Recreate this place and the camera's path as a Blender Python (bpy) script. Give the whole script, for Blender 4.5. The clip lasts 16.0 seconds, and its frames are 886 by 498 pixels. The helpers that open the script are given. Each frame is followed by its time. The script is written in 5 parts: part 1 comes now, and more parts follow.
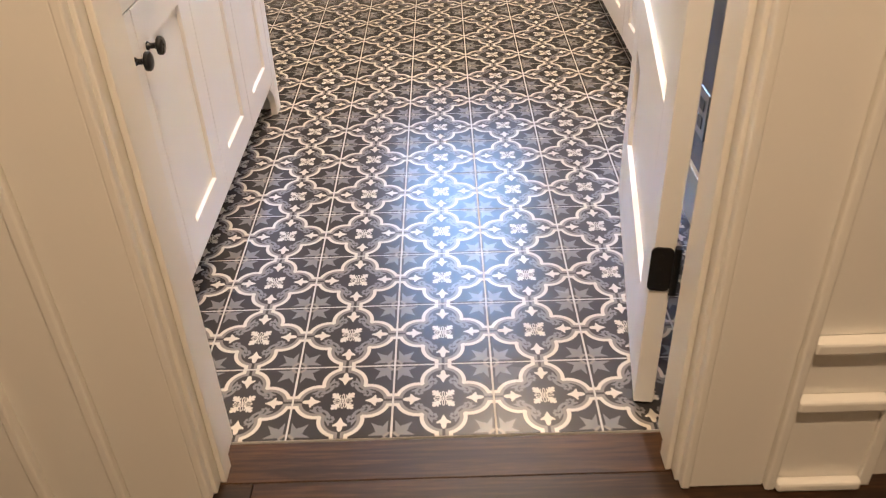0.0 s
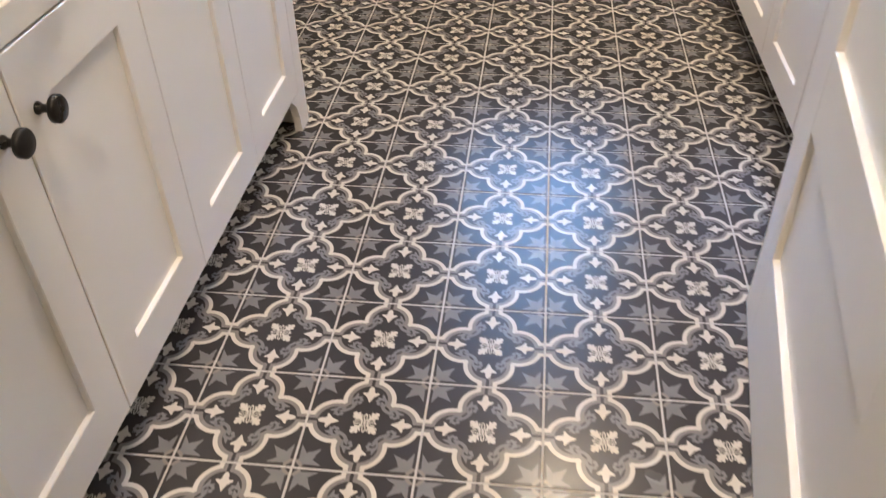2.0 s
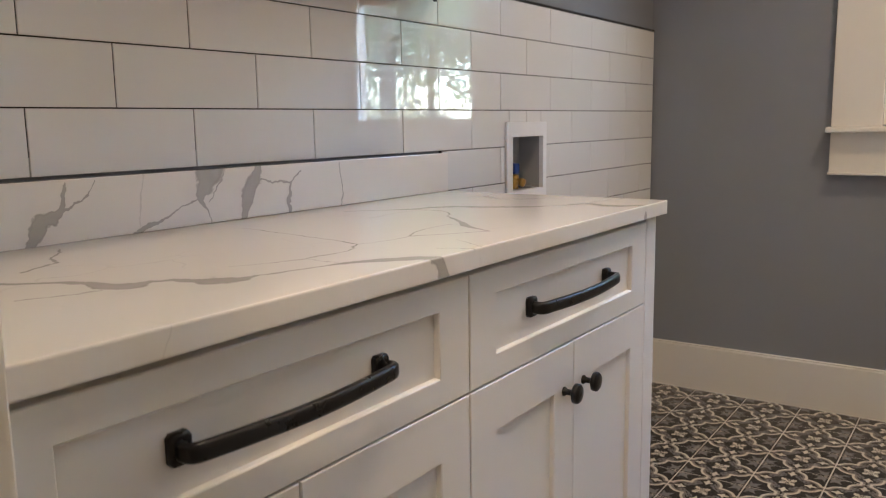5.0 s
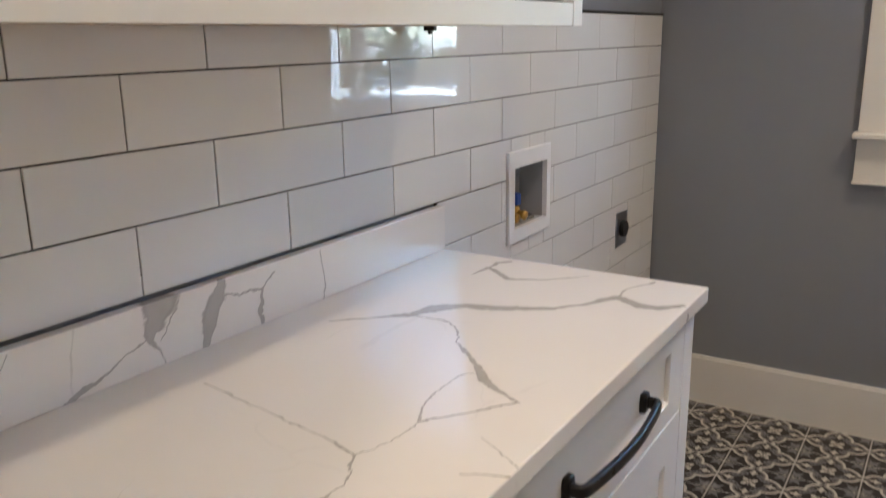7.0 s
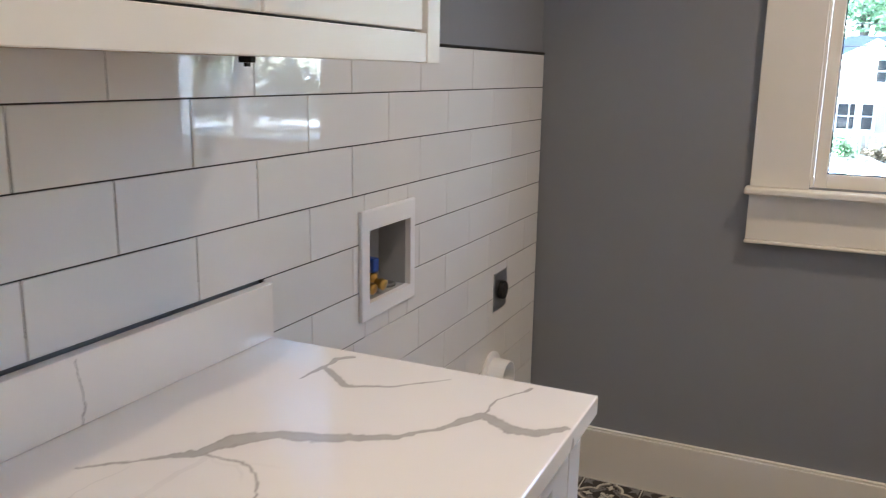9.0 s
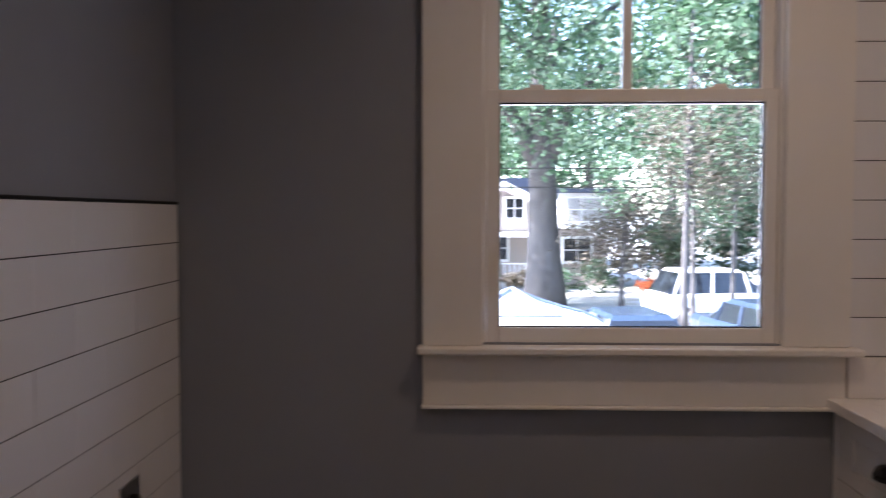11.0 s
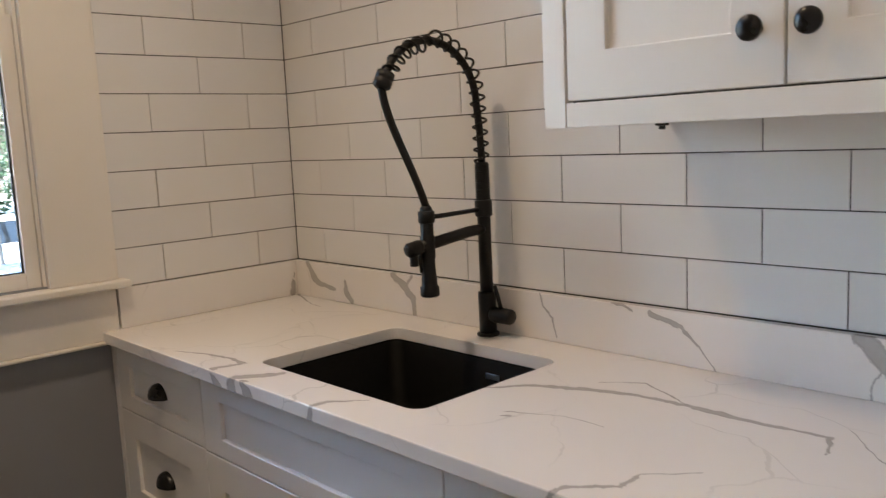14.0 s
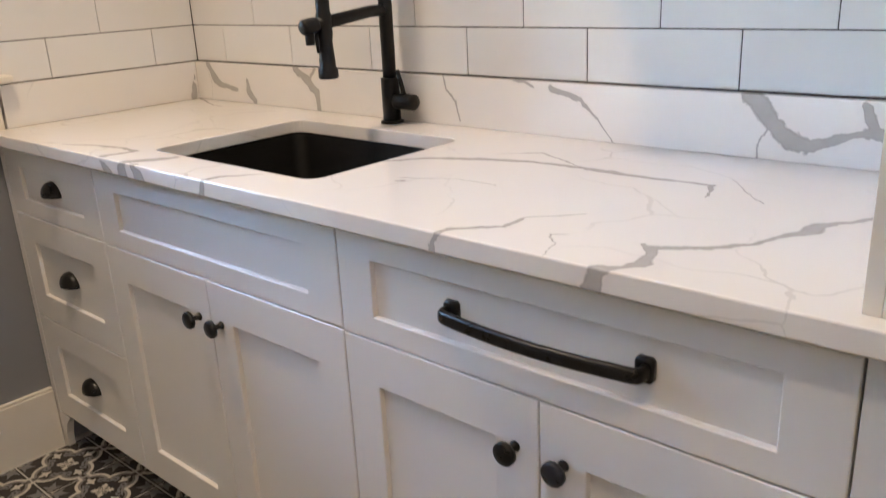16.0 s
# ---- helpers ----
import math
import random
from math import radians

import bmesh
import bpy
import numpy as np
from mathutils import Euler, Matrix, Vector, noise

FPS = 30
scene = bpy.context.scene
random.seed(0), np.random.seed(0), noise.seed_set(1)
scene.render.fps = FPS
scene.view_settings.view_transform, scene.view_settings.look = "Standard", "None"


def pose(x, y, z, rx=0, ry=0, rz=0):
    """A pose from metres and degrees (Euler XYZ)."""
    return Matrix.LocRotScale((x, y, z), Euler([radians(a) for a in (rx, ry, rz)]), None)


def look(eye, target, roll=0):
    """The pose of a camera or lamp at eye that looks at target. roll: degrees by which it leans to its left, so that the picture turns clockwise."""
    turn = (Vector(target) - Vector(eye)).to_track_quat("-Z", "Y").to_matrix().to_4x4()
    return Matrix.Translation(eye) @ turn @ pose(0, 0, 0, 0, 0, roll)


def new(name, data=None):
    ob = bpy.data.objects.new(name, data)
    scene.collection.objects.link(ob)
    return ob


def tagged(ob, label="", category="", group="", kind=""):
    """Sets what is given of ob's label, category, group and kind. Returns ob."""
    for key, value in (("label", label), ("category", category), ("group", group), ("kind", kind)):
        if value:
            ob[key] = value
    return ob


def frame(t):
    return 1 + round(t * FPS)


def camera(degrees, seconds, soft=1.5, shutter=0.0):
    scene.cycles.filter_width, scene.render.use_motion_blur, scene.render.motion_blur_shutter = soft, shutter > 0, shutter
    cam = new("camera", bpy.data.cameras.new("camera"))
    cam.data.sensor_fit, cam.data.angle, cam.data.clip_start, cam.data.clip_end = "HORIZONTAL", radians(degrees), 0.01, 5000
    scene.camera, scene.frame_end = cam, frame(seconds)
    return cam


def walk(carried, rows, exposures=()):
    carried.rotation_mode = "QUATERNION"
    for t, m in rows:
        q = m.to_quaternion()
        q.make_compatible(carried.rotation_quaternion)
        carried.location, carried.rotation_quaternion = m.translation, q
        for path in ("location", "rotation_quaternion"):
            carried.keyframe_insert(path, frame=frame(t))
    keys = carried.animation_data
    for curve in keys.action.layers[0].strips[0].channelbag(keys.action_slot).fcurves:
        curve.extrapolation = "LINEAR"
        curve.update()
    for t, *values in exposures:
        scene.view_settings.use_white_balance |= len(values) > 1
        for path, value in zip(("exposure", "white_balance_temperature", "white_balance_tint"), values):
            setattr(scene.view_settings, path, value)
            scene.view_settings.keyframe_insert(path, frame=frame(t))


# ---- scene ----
cam = camera(56.9, 16.0, soft=1.1, shutter=0.4)
PATH = [
    (0, (0.13, -1.264, 1.169), (0.104, 0.379, 0.029), -2.4),
    (0.5, (0.105, -1.094, 1.138), (0.089, 0.528, -0.032), -2.8),
    (1, (0.113, -0.913, 1.107), (0.099, 0.671, -0.115), -2.0),
    (1.5, (0.164, -0.734, 1.097), (0.074, 0.818, -0.161), -0.3),
    (2, (0.153, -0.573, 1.092), (-0.046, 0.976, -0.157), -1.4),
    (2.3, (0.141, -0.5, 1.084), (-0.141, 1.095, -0.089), -1.9),
    (2.6, (0.199, -0.459, 1.054), (-0.314, 1.214, 0.085), -3.7),
    (3, (0.237, -0.424, 1.015), (-0.637, 1.276, 0.428), -2.6),
    (3.5, (0.234, -0.438, 0.926), (-0.845, 1.229, 0.687), -1.2),
    (4, (0.243, -0.439, 0.942), (-0.905, 1.193, 0.809), -1.7),
    (4.2, (0.249, -0.446, 0.951), (-0.904, 1.184, 0.832), -1.5),
    (6.3, (-0.03, -0.274, 1.331), (-1.04, 1.31, 0.644), 0.1),
    (6.5, (-0.046, -0.253, 1.332), (-1.052, 1.338, 0.657), -0.7),
    (7, (-0.061, -0.153, 1.371), (-1.104, 1.478, 0.869), -0.9),
    (7.5, (-0.098, -0.059, 1.376), (-1.19, 1.559, 0.938), 0.0),
    (8, (-0.152, 0.035, 1.36), (-1.193, 1.684, 0.914), 0.1),
    (8.2, (-0.157, 0.055, 1.363), (-1.127, 1.744, 0.909), 0.6),
    (10.3, (-0.241, 0.529, 1.416), (-0.725, 2.45, 1.142), -0.5),
    (10.5, (-0.263, 0.558, 1.425), (-0.613, 2.515, 1.206), -0.2),
    (11, (-0.228, 0.626, 1.406), (-0.292, 2.624, 1.321), 0.0),
    (11.5, (-0.209, 0.663, 1.463), (0.124, 2.633, 1.379), -0.9),
    (12, (-0.193, 0.673, 1.457), (0.498, 2.549, 1.386), -1.3),
    (12.5, (-0.172, 0.668, 1.448), (0.766, 2.432, 1.363), -1.9),
    (13, (-0.148, 0.67, 1.432), (0.995, 2.306, 1.294), -1.7),
    (13.5, (-0.104, 0.65, 1.415), (1.179, 2.17, 1.203), -2.2),
    (14, (-0.084, 0.622, 1.393), (1.28, 2.059, 1.121), -2.7),
    (14.5, (-0.065, 0.599, 1.363), (1.335, 1.986, 1.021), -2.9),
    (15, (-0.059, 0.594, 1.332), (1.366, 1.932, 0.91), -2.7),
    (15.5, (-0.05, 0.583, 1.281), (1.37, 1.894, 0.768), -2.7),
    (16, (-0.047, 0.576, 1.248), (1.357, 1.848, 0.607), -2.8),
]
walk(cam, [(t, look(eye, target, roll)) for t, eye, target, roll in PATH],
     [(0, 6.02, 5950, 8), (1, 5.70, 5850, 3), (2, 5.66, 5600, 4), (3.5, 5.28, 5850, 5), (4.2, 5.02, 5800, 5), (7, 4.90, 5400, 4), (8.2, 4.92, 5400, 4), (10.3, 4.36, 5600, 9), (10.6, 3.95, 5650, 12), (11, 3.30, 5750, 20),
      (11.5, 3.16, 6200, 28), (12, 3.36, 6400, 31), (12.5, 3.54, 6600, 34), (13, 3.78, 6700, 32), (13.6, 4.12, 6300, 14), (14.5, 4.36, 5900, 4), (15, 4.54, 5850, 5), (15.5, 4.80, 5800, 5), (16, 5.02, 5750, 5)])

# ---- world, sun, lamps ----
world = bpy.data.worlds.new("sky")
scene.world = world
world.use_nodes = True
wn = world.node_tree.nodes
sky = wn.new("ShaderNodeTexSky")
sky.sky_type = "NISHITA"
sky.sun_disc = False
sky.sun_elevation, sky.sun_rotation = radians(44.4), radians(262)
wn["Background"].inputs["Strength"].default_value = 0.14
world.node_tree.links.new(sky.outputs[0], wn["Background"].inputs["Color"])

sun = new("sun", bpy.data.lights.new("sun", "SUN"))
sun.data.energy, sun.data.angle, sun.data.color = 4.0, radians(0.5), (1, 0.97, 0.92)
sun.matrix_world = look((-15, -2, 15), (0, 0, 0))


def downlight(x, y, z, watts, color=(1.0, 0.70, 0.45), size=0.14):
    ob = new("downlight_lamp", bpy.data.lights.new("downlight", "AREA"))
    ob.data.shape, ob.data.size, ob.data.energy, ob.data.color = "DISK", size, watts, color
    ob.data.spread = radians(140)
    ob.matrix_world = pose(x, y, z)
    return ob


CEIL = 2.72
for lx, ly, lw, lc in ((0.40, 2.02, 0.48, (1.0, 0.70, 0.44)), (-0.08, 0.60, 0.31, (1.0, 0.70, 0.45)), (0.15, -1.25, 0.64, (1.0, 0.68, 0.41))):
    downlight(lx, ly, CEIL - 0.03, lw, lc)

# ---- materials ----


class Nodes:
    """Short hand for a node tree."""

    def __init__(self, name):
        self.mat = bpy.data.materials.new(name)
        self.mat.use_nodes = True
        self.tree = self.mat.node_tree
        self.n = self.tree.nodes
        self.bsdf = self.n["Principled BSDF"]

    def link(self, a, b):
        self.tree.links.new(a, b)

    def put(self, sock, v):
        if isinstance(v, (int, float)):
            sock.default_value = v
        elif isinstance(v, tuple):
            sock.default_value = (*v, 1) if len(v) == 3 and sock.type == "RGBA" else v
        else:
            self.link(v, sock)

    def m(self, op, a, b=0.0, c=0.0):
        nd = self.n.new("ShaderNodeMath")
        nd.operation = op
        for i, v in enumerate((a, b, c)):
            self.put(nd.inputs[i], v)
        return nd.outputs[0]

    def coords(self, kind="Object"):
        return self.n.new("ShaderNodeTexCoord").outputs[kind]

    def world_pos(self):
        return self.n.new("ShaderNodeNewGeometry").outputs["Position"]

    def scaled(self, vec, s):
        nd = self.n.new("ShaderNodeMapping")
        self.link(vec, nd.inputs["Vector"])
        nd.inputs["Scale"].default_value = s if isinstance(s, tuple) else (s, s, s)
        return nd.outputs[0]

    def noise(self, vec, scale, detail=3.0, rough=0.5, out="Fac"):
        nd = self.n.new("ShaderNodeTexNoise")
        self.link(vec, nd.inputs["Vector"])
        nd.inputs["Scale"].default_value, nd.inputs["Detail"].default_value, nd.inputs["Roughness"].default_value = scale, detail, rough
        return nd.outputs[out]

    def ramp(self, fac, *stops):
        nd = self.n.new("ShaderNodeValToRGB")
        el = nd.color_ramp.elements
        while len(el) < len(stops):
            el.new(0.5)
        for e, (p, c) in zip(el, stops):
            e.position, e.color = p, (*c, 1)
        self.link(fac, nd.inputs[0])
        return nd.outputs[0]

    def mix(self, fac, a, b):
        nd = self.n.new("ShaderNodeMix")
        nd.data_type = "RGBA"
        self.put(nd.inputs[0], fac)
        self.put(nd.inputs[6], a)
        self.put(nd.inputs[7], b)
        return nd.outputs[2]

    def bump(self, height, strength, dist=0.002):
        nd = self.n.new("ShaderNodeBump")
        nd.inputs["Strength"].default_value, nd.inputs["Distance"].default_value = strength, dist
        self.link(height, nd.inputs["Height"])
        self.link(nd.outputs[0], self.bsdf.inputs["Normal"])

    def set(self, **kw):
        for k, v in kw.items():
            self.put(self.bsdf.inputs[{"color": "Base Color", "rough": "Roughness", "metal": "Metallic", "spec": "Specular IOR Level", "coat": "Coat Weight"}[k]], v)
        return self


def painted(name, color, rough=0.4, orange_peel=0.15, vary=0.05, scale=260):
    k = Nodes(name)
    p = k.world_pos()
    c2 = tuple(c * (1 - vary) for c in color)
    k.set(color=k.mix(k.noise(p, 3.5, 4), color, c2), rough=k.m("MULTIPLY_ADD", k.noise(p, 9, 3), 0.15, rough - 0.07))
    k.bump(k.noise(p, scale, 2), orange_peel, 0.0006)
    return k.mat


WALL = painted("grey_wall_paint", (0.245, 0.255, 0.285), 0.6, 0.25, 0.04, 190)
TRIM = painted("cream_trim_paint", (0.80, 0.765, 0.70), 0.34, 0.08, 0.03)
HALLW = painted("hall_wall_paint", (0.76, 0.72, 0.65), 0.5, 0.2, 0.03)
CAB = painted("white_cabinet_paint", (0.80, 0.785, 0.76), 0.33, 0.06, 0.03)
CEILM = painted("ceiling_paint", (0.8, 0.79, 0.77), 0.7, 0.2)
DOORM = painted("door_paint", (0.80, 0.79, 0.77), 0.36, 0.1, 0.03)
BOXW = painted("white_plastic", (0.83, 0.83, 0.84), 0.3, 0.03, 0.02)
DARK = painted("dark_gap", (0.02, 0.02, 0.02), 0.8)


def black_metal(name, color=(0.012, 0.012, 0.013), rough=0.38):
    k = Nodes(name)
    p = k.world_pos()
    k.set(color=color, rough=k.m("MULTIPLY_ADD", k.noise(p, 60, 3), 0.2, rough - 0.1), spec=0.35)
    k.bump(k.noise(p, 900, 2), 0.08, 0.0004)
    return k.mat


BLACK = black_metal("matt_black_metal", (0.006, 0.006, 0.0065), 0.4)
BLACKG = black_metal("dark_bronze_metal", (0.008, 0.008, 0.009), 0.3)
RUBBER = black_metal("black_hose", (0.01, 0.01, 0.01), 0.5)
SINKM = black_metal("black_composite", (0.0025, 0.0025, 0.0025), 0.6)
SINKM.node_tree.nodes["Principled BSDF"].inputs["Specular IOR Level"].default_value = 0.12

k = Nodes("brass")
k.set(color=(0.62, 0.40, 0.12), metal=1.0, rough=0.28)
BRASS = k.mat
# white plastic of the outlet recess, greyed to carry the shade inside it
BOXSH = painted("shaded_white_plastic", (0.36, 0.36, 0.37), 0.4)
GREYP = painted("grey_plastic", (0.16, 0.16, 0.165), 0.5)
BLUEP = painted("blue_plastic", (0.02, 0.06, 0.3), 0.4)
k = Nodes("steel")
k.set(color=(0.45, 0.46, 0.48), metal=1.0, rough=0.3)
STEEL = k.mat

# glazed wall tile: each piece a touch different, the glaze slightly wavy
k = Nodes("glazed_wall_tile")
p = k.world_pos()
rnd = k.n.new("ShaderNodeObjectInfo").outputs["Random"]
k.set(color=k.mix(rnd, (0.80, 0.79, 0.775), (0.755, 0.745, 0.73)), rough=k.m("MULTIPLY_ADD", k.noise(p, 14, 3), 0.02, 0.004), spec=0.6)
tilt = k.n.new("ShaderNodeVectorMath")
tilt.operation = "ADD"
k.link(p, tilt.inputs[0])
comb = k.n.new("ShaderNodeCombineXYZ")
for i in range(3):
    k.link(k.m("MULTIPLY", rnd, 37.0 + i * 11), comb.inputs[i])
k.link(comb.outputs[0], tilt.inputs[1])
k.bump(k.noise(tilt.outputs[0], 7, 2), 0.05, 0.004)
TILE = k.mat
GROUT = painted("dark_grey_grout", (0.05, 0.047, 0.045), 0.9, 0.5, 0.3, 400)
FGROUT = painted("floor_grout", (0.53, 0.51, 0.48), 0.9, 0.5, 0.25, 400)


def quartz(name, veins, plain, thin=0.85, across=(1, 1, 0)):
    """White engineered stone; each vein is a run of (x, y, z, half width) through the slab, frayed by noise."""
    k = Nodes(name)
    p = k.world_pos()

    def warp(src, scale, amp, detail):
        n = k.noise(p, scale, detail, 0.55, "Color")
        c = k.n.new("ShaderNodeVectorMath")
        c.operation = "SUBTRACT"
        k.link(n, c.inputs[0])
        c.inputs[1].default_value = (0.5, 0.5, 0.5)
        v = k.n.new("ShaderNodeVectorMath")
        v.operation = "MULTIPLY_ADD"
        k.link(c.outputs[0], v.inputs[0])
        v.inputs[1].default_value = tuple(amp * q for q in across)
        k.link(src, v.inputs[2])
        return v.outputs[0]

    w = warp(warp(warp(p, 10, 0.020, 3), 48, 0.013, 3), 120, 0.006, 2)

    def vm(op, a, b=None, out=0):
        nd = k.n.new("ShaderNodeVectorMath")
        nd.operation = op
        for i, q in enumerate((a, b)):
            if isinstance(q, (tuple, Vector)):
                nd.inputs[i].default_value = tuple(q)
            elif q is not None:
                k.link(q, nd.inputs[i])
        return nd.outputs[out]

    def half(q):
        return q * thin * (1.0 if q > 0.0045 else 0.6)

    best = None
    for run in veins:
        for q0, q1 in zip(run, run[1:]):
            a, ab = Vector(q0[:3]), Vector(q1[:3]) - Vector(q0[:3])
            here = w
            if best is not None:
                step = k.n.new("ShaderNodeVectorMath")
                step.operation = "MULTIPLY_ADD"
                k.link(best, step.inputs[0])
                step.inputs[1].default_value = (1e-9, 1e-9, 1e-9)
                k.link(w, step.inputs[2])
                here = step.outputs[0]
            pa = vm("SUBTRACT", here, a)
            h = k.m("DIVIDE", vm("DOT_PRODUCT", pa, ab, 1), ab.length_squared)
            h.node.use_clamp = True
            sc = k.n.new("ShaderNodeVectorMath")
            sc.operation = "SCALE"
            sc.inputs[0].default_value = tuple(ab)
            k.link(h, sc.inputs["Scale"])
            ln = vm("LENGTH", vm("SUBTRACT", pa, sc.outputs[0]), None, 1)
            d = k.m("DIVIDE", ln, k.m("MULTIPLY_ADD", h, half(q1[3]) - half(q0[3]), half(q0[3])))
            best = d if best is None else k.m("MINIMUM", best, d)
    fray = k.m("MULTIPLY_ADD", k.noise(p, 26, 5, 0.7), 1.5, 0.32)
    ratio = k.m("DIVIDE", best, fray)
    core = k.n.new("ShaderNodeMapRange")
    k.link(ratio, core.inputs[0])
    core.inputs[1].default_value, core.inputs[2].default_value, core.inputs[3].default_value, core.inputs[4].default_value = 0.85, 1.12, 1.0, 0.0
    halo = k.n.new("ShaderNodeMapRange")
    k.link(ratio, halo.inputs[0])
    halo.inputs[1].default_value, halo.inputs[2].default_value, halo.inputs[3].default_value, halo.inputs[4].default_value = 0.8, 3.0, 0.12, 0.0
    vo = k.n.new("ShaderNodeTexVoronoi")
    vo.feature = "DISTANCE_TO_EDGE"
    vo.inputs["Scale"].default_value = 3.4
    k.link(warp(w, 3, 0.35, 3), vo.inputs["Vector"])
    hair = k.m("MULTIPLY", k.m("LESS_THAN", vo.outputs["Distance"], 0.006), k.m("MULTIPLY", k.m("MAXIMUM", k.m("SUBTRACT", k.noise(p, 4, 2), plain), 0.0), 2.2))
    base = k.mix(k.noise(p, 5, 4), (0.83, 0.80, 0.765), (0.79, 0.76, 0.73))
    c = k.mix(hair, base, (0.5, 0.475, 0.455))
    c = k.mix(halo.outputs[0], c, (0.5, 0.48, 0.46))
    c = k.mix(k.m("MULTIPLY", core.outputs[0], 0.8), c, k.mix(k.noise(p, 45, 3), (0.31, 0.295, 0.28), (0.43, 0.41, 0.39)))
    rim = k.m("MULTIPLY", core.outputs[0], k.m("MAXIMUM", k.m("MULTIPLY_ADD", ratio, 2.5, -1.6), 0.0))
    c = k.mix(k.m("MULTIPLY", k.m("MINIMUM", rim, 1.0), 0.45), c, (0.22, 0.20, 0.185))
    k.set(color=c, rough=k.m("MULTIPLY_ADD", k.noise(p, 40, 2), 0.05, 0.07), spec=0.5)
    return k.mat


T = 0.918
# Veins of the left worktop, one run each
V_BOLD = [(-0.80, 0.03, T, 0.005), (-0.735, 0.067, T, 0.0057), (-0.673, 0.112, T, 0.007), (-0.632, 0.112, T, 0.0172), (-0.613, 0.127, T, 0.019), (-0.616, 0.155, T, 0.0056), (-0.6, 0.175, T, 0.006),
          (-0.578, 0.183, T, 0.0116), (-0.555, 0.197, T, 0.025), (-0.54, 0.215, T, 0.0135), (-0.543, 0.237, T, 0.0045), (-0.512, 0.322, T, 0.0042), (-0.5, 0.366, T, 0.007), (-0.477, 0.397, T, 0.0125), (-0.449, 0.434, T, 0.0145), (-0.422, 0.452, T, 0.0125), (-0.422, 0.462, T - 0.03, 0.013)]
V_FAR = [(-0.913, 0.825, T, 0.0035), (-0.86, 0.87, T, 0.004), (-0.814, 0.92, T, 0.009), (-0.802, 0.967, T, 0.013), (-0.752, 1.006, T, 0.012), (-0.683, 1.031, T, 0.013), (-0.621, 1.066, T, 0.005), (-0.577, 1.119, T, 0.005), (-0.551, 1.181, T, 0.009),
         (-0.502, 1.152, T, 0.013), (-0.467, 1.156, T, 0.012), (-0.436, 1.193, T, 0.006), (-0.424, 1.19, T - 0.03, 0.006)]
V_LOOP = [(-0.814, 0.92, T, 0.004), (-0.752, 0.925, T, 0.004), (-0.706, 0.894, T, 0.003), (-0.677, 0.845, T, 0.003), (-0.606, 0.783, T, 0.0055), (-0.572, 0.744, T, 0.009), (-0.543, 0.728, T, 0.005), (-0.498, 0.704, T, 0.0034), (-0.541, 0.649, T, 0.003),
          (-0.58, 0.595, T, 0.0035), (-0.607, 0.653, T, 0.0017), (-0.609, 0.736, T, 0.0018), (-0.592, 0.776, T, 0.0015)]
V_WEB = [(-0.895, 0.544, T, 0.0018), (-0.736, 0.518, T, 0.002), (-0.653, 0.504, T, 0.0024), (-0.594, 0.492, T, 0.0035), (-0.567, 0.437, T, 0.0016), (-0.566, 0.408, T, 0.0028), (-0.571, 0.358, T, 0.0028), (-0.585, 0.318, T, 0.0015), (-0.613, 0.27, T, 0.0012)]
VEINS_L = [V_BOLD, V_FAR, V_LOOP, V_WEB,
           [(-0.622, 0.095, T, 0.0037), (-0.626, 0.068, T, 0.0028), (-0.651, 0.017, T, 0.0025)],
           [(-0.805, 0.108, T, 0.0028), (-0.837, 0.172, T, 0.0045), (-0.887, 0.193, T, 0.004), (-0.922, 0.225, T, 0.003), (-0.954, 0.239, T, 0.002)],
           [(-0.571, 0.358, T, 0.0014), (-0.509, 0.357, T, 0.0012)], [(-0.594, 0.492, T, 0.002), (-0.579, 0.539, T, 0.0014), (-0.58, 0.595, T, 0.0015)],
           [(-0.551, 1.181, T, 0.003), (-0.547, 1.247, T, 0.0035), (-0.519, 1.3, T, 0.004)],
           [(-0.844, 1.18, T, 0.0035), (-0.843, 1.239, T, 0.007), (-0.767, 1.184, T, 0.006), (-0.71, 1.208, T, 0.004), (-0.641, 1.278, T, 0.003)]]
VEINS_L += [[(-0.843, 1.239, T, 0.004), (-0.845, 1.28, T, 0.007), (-0.826, 1.298, T, 0.006)],
            [(-0.473, 0.52, T, 0.002), (-0.443, 0.529, T, 0.003), (-0.424, 0.54, T, 0.004), (-0.424, 0.557, T - 0.03, 0.004)],
            [(-0.494, 0.603, T, 0.001), (-0.423, 0.555, T, 0.0012)]]
BL, BR = -0.998, 1.342    # faces of the two upstands
VEINS_LB = [[(BL, 0.562, 1.015, 0.031), (BL, 0.548, 0.988, 0.0195), (BL, 0.536, 0.963, 0.0054), (BL, 0.557, 0.931, 0.002), (BL, 0.56, 0.91, 0.002)],
            [(BL, 0.59, 1.006, 0.003), (BL, 0.555, 0.955, 0.002)],
            [(BL, 0.68, 1.018, 0.006), (BL, 0.667, 0.983, 0.021), (BL, 0.652, 0.963, 0.017), (BL, 0.645, 0.936, 0.0115), (BL, 0.632, 0.905, 0.009)],
            [(BL, 0.674, 0.987, 0.003), (BL, 0.72, 0.981, 0.003), (BL, 0.762, 0.98, 0.0041), (BL, 0.759, 0.947, 0.0055), (BL, 0.759, 0.916, 0.004)],
            [(BL, 0.762, 0.98, 0.004), (BL, 0.793, 0.996, 0.002)]]
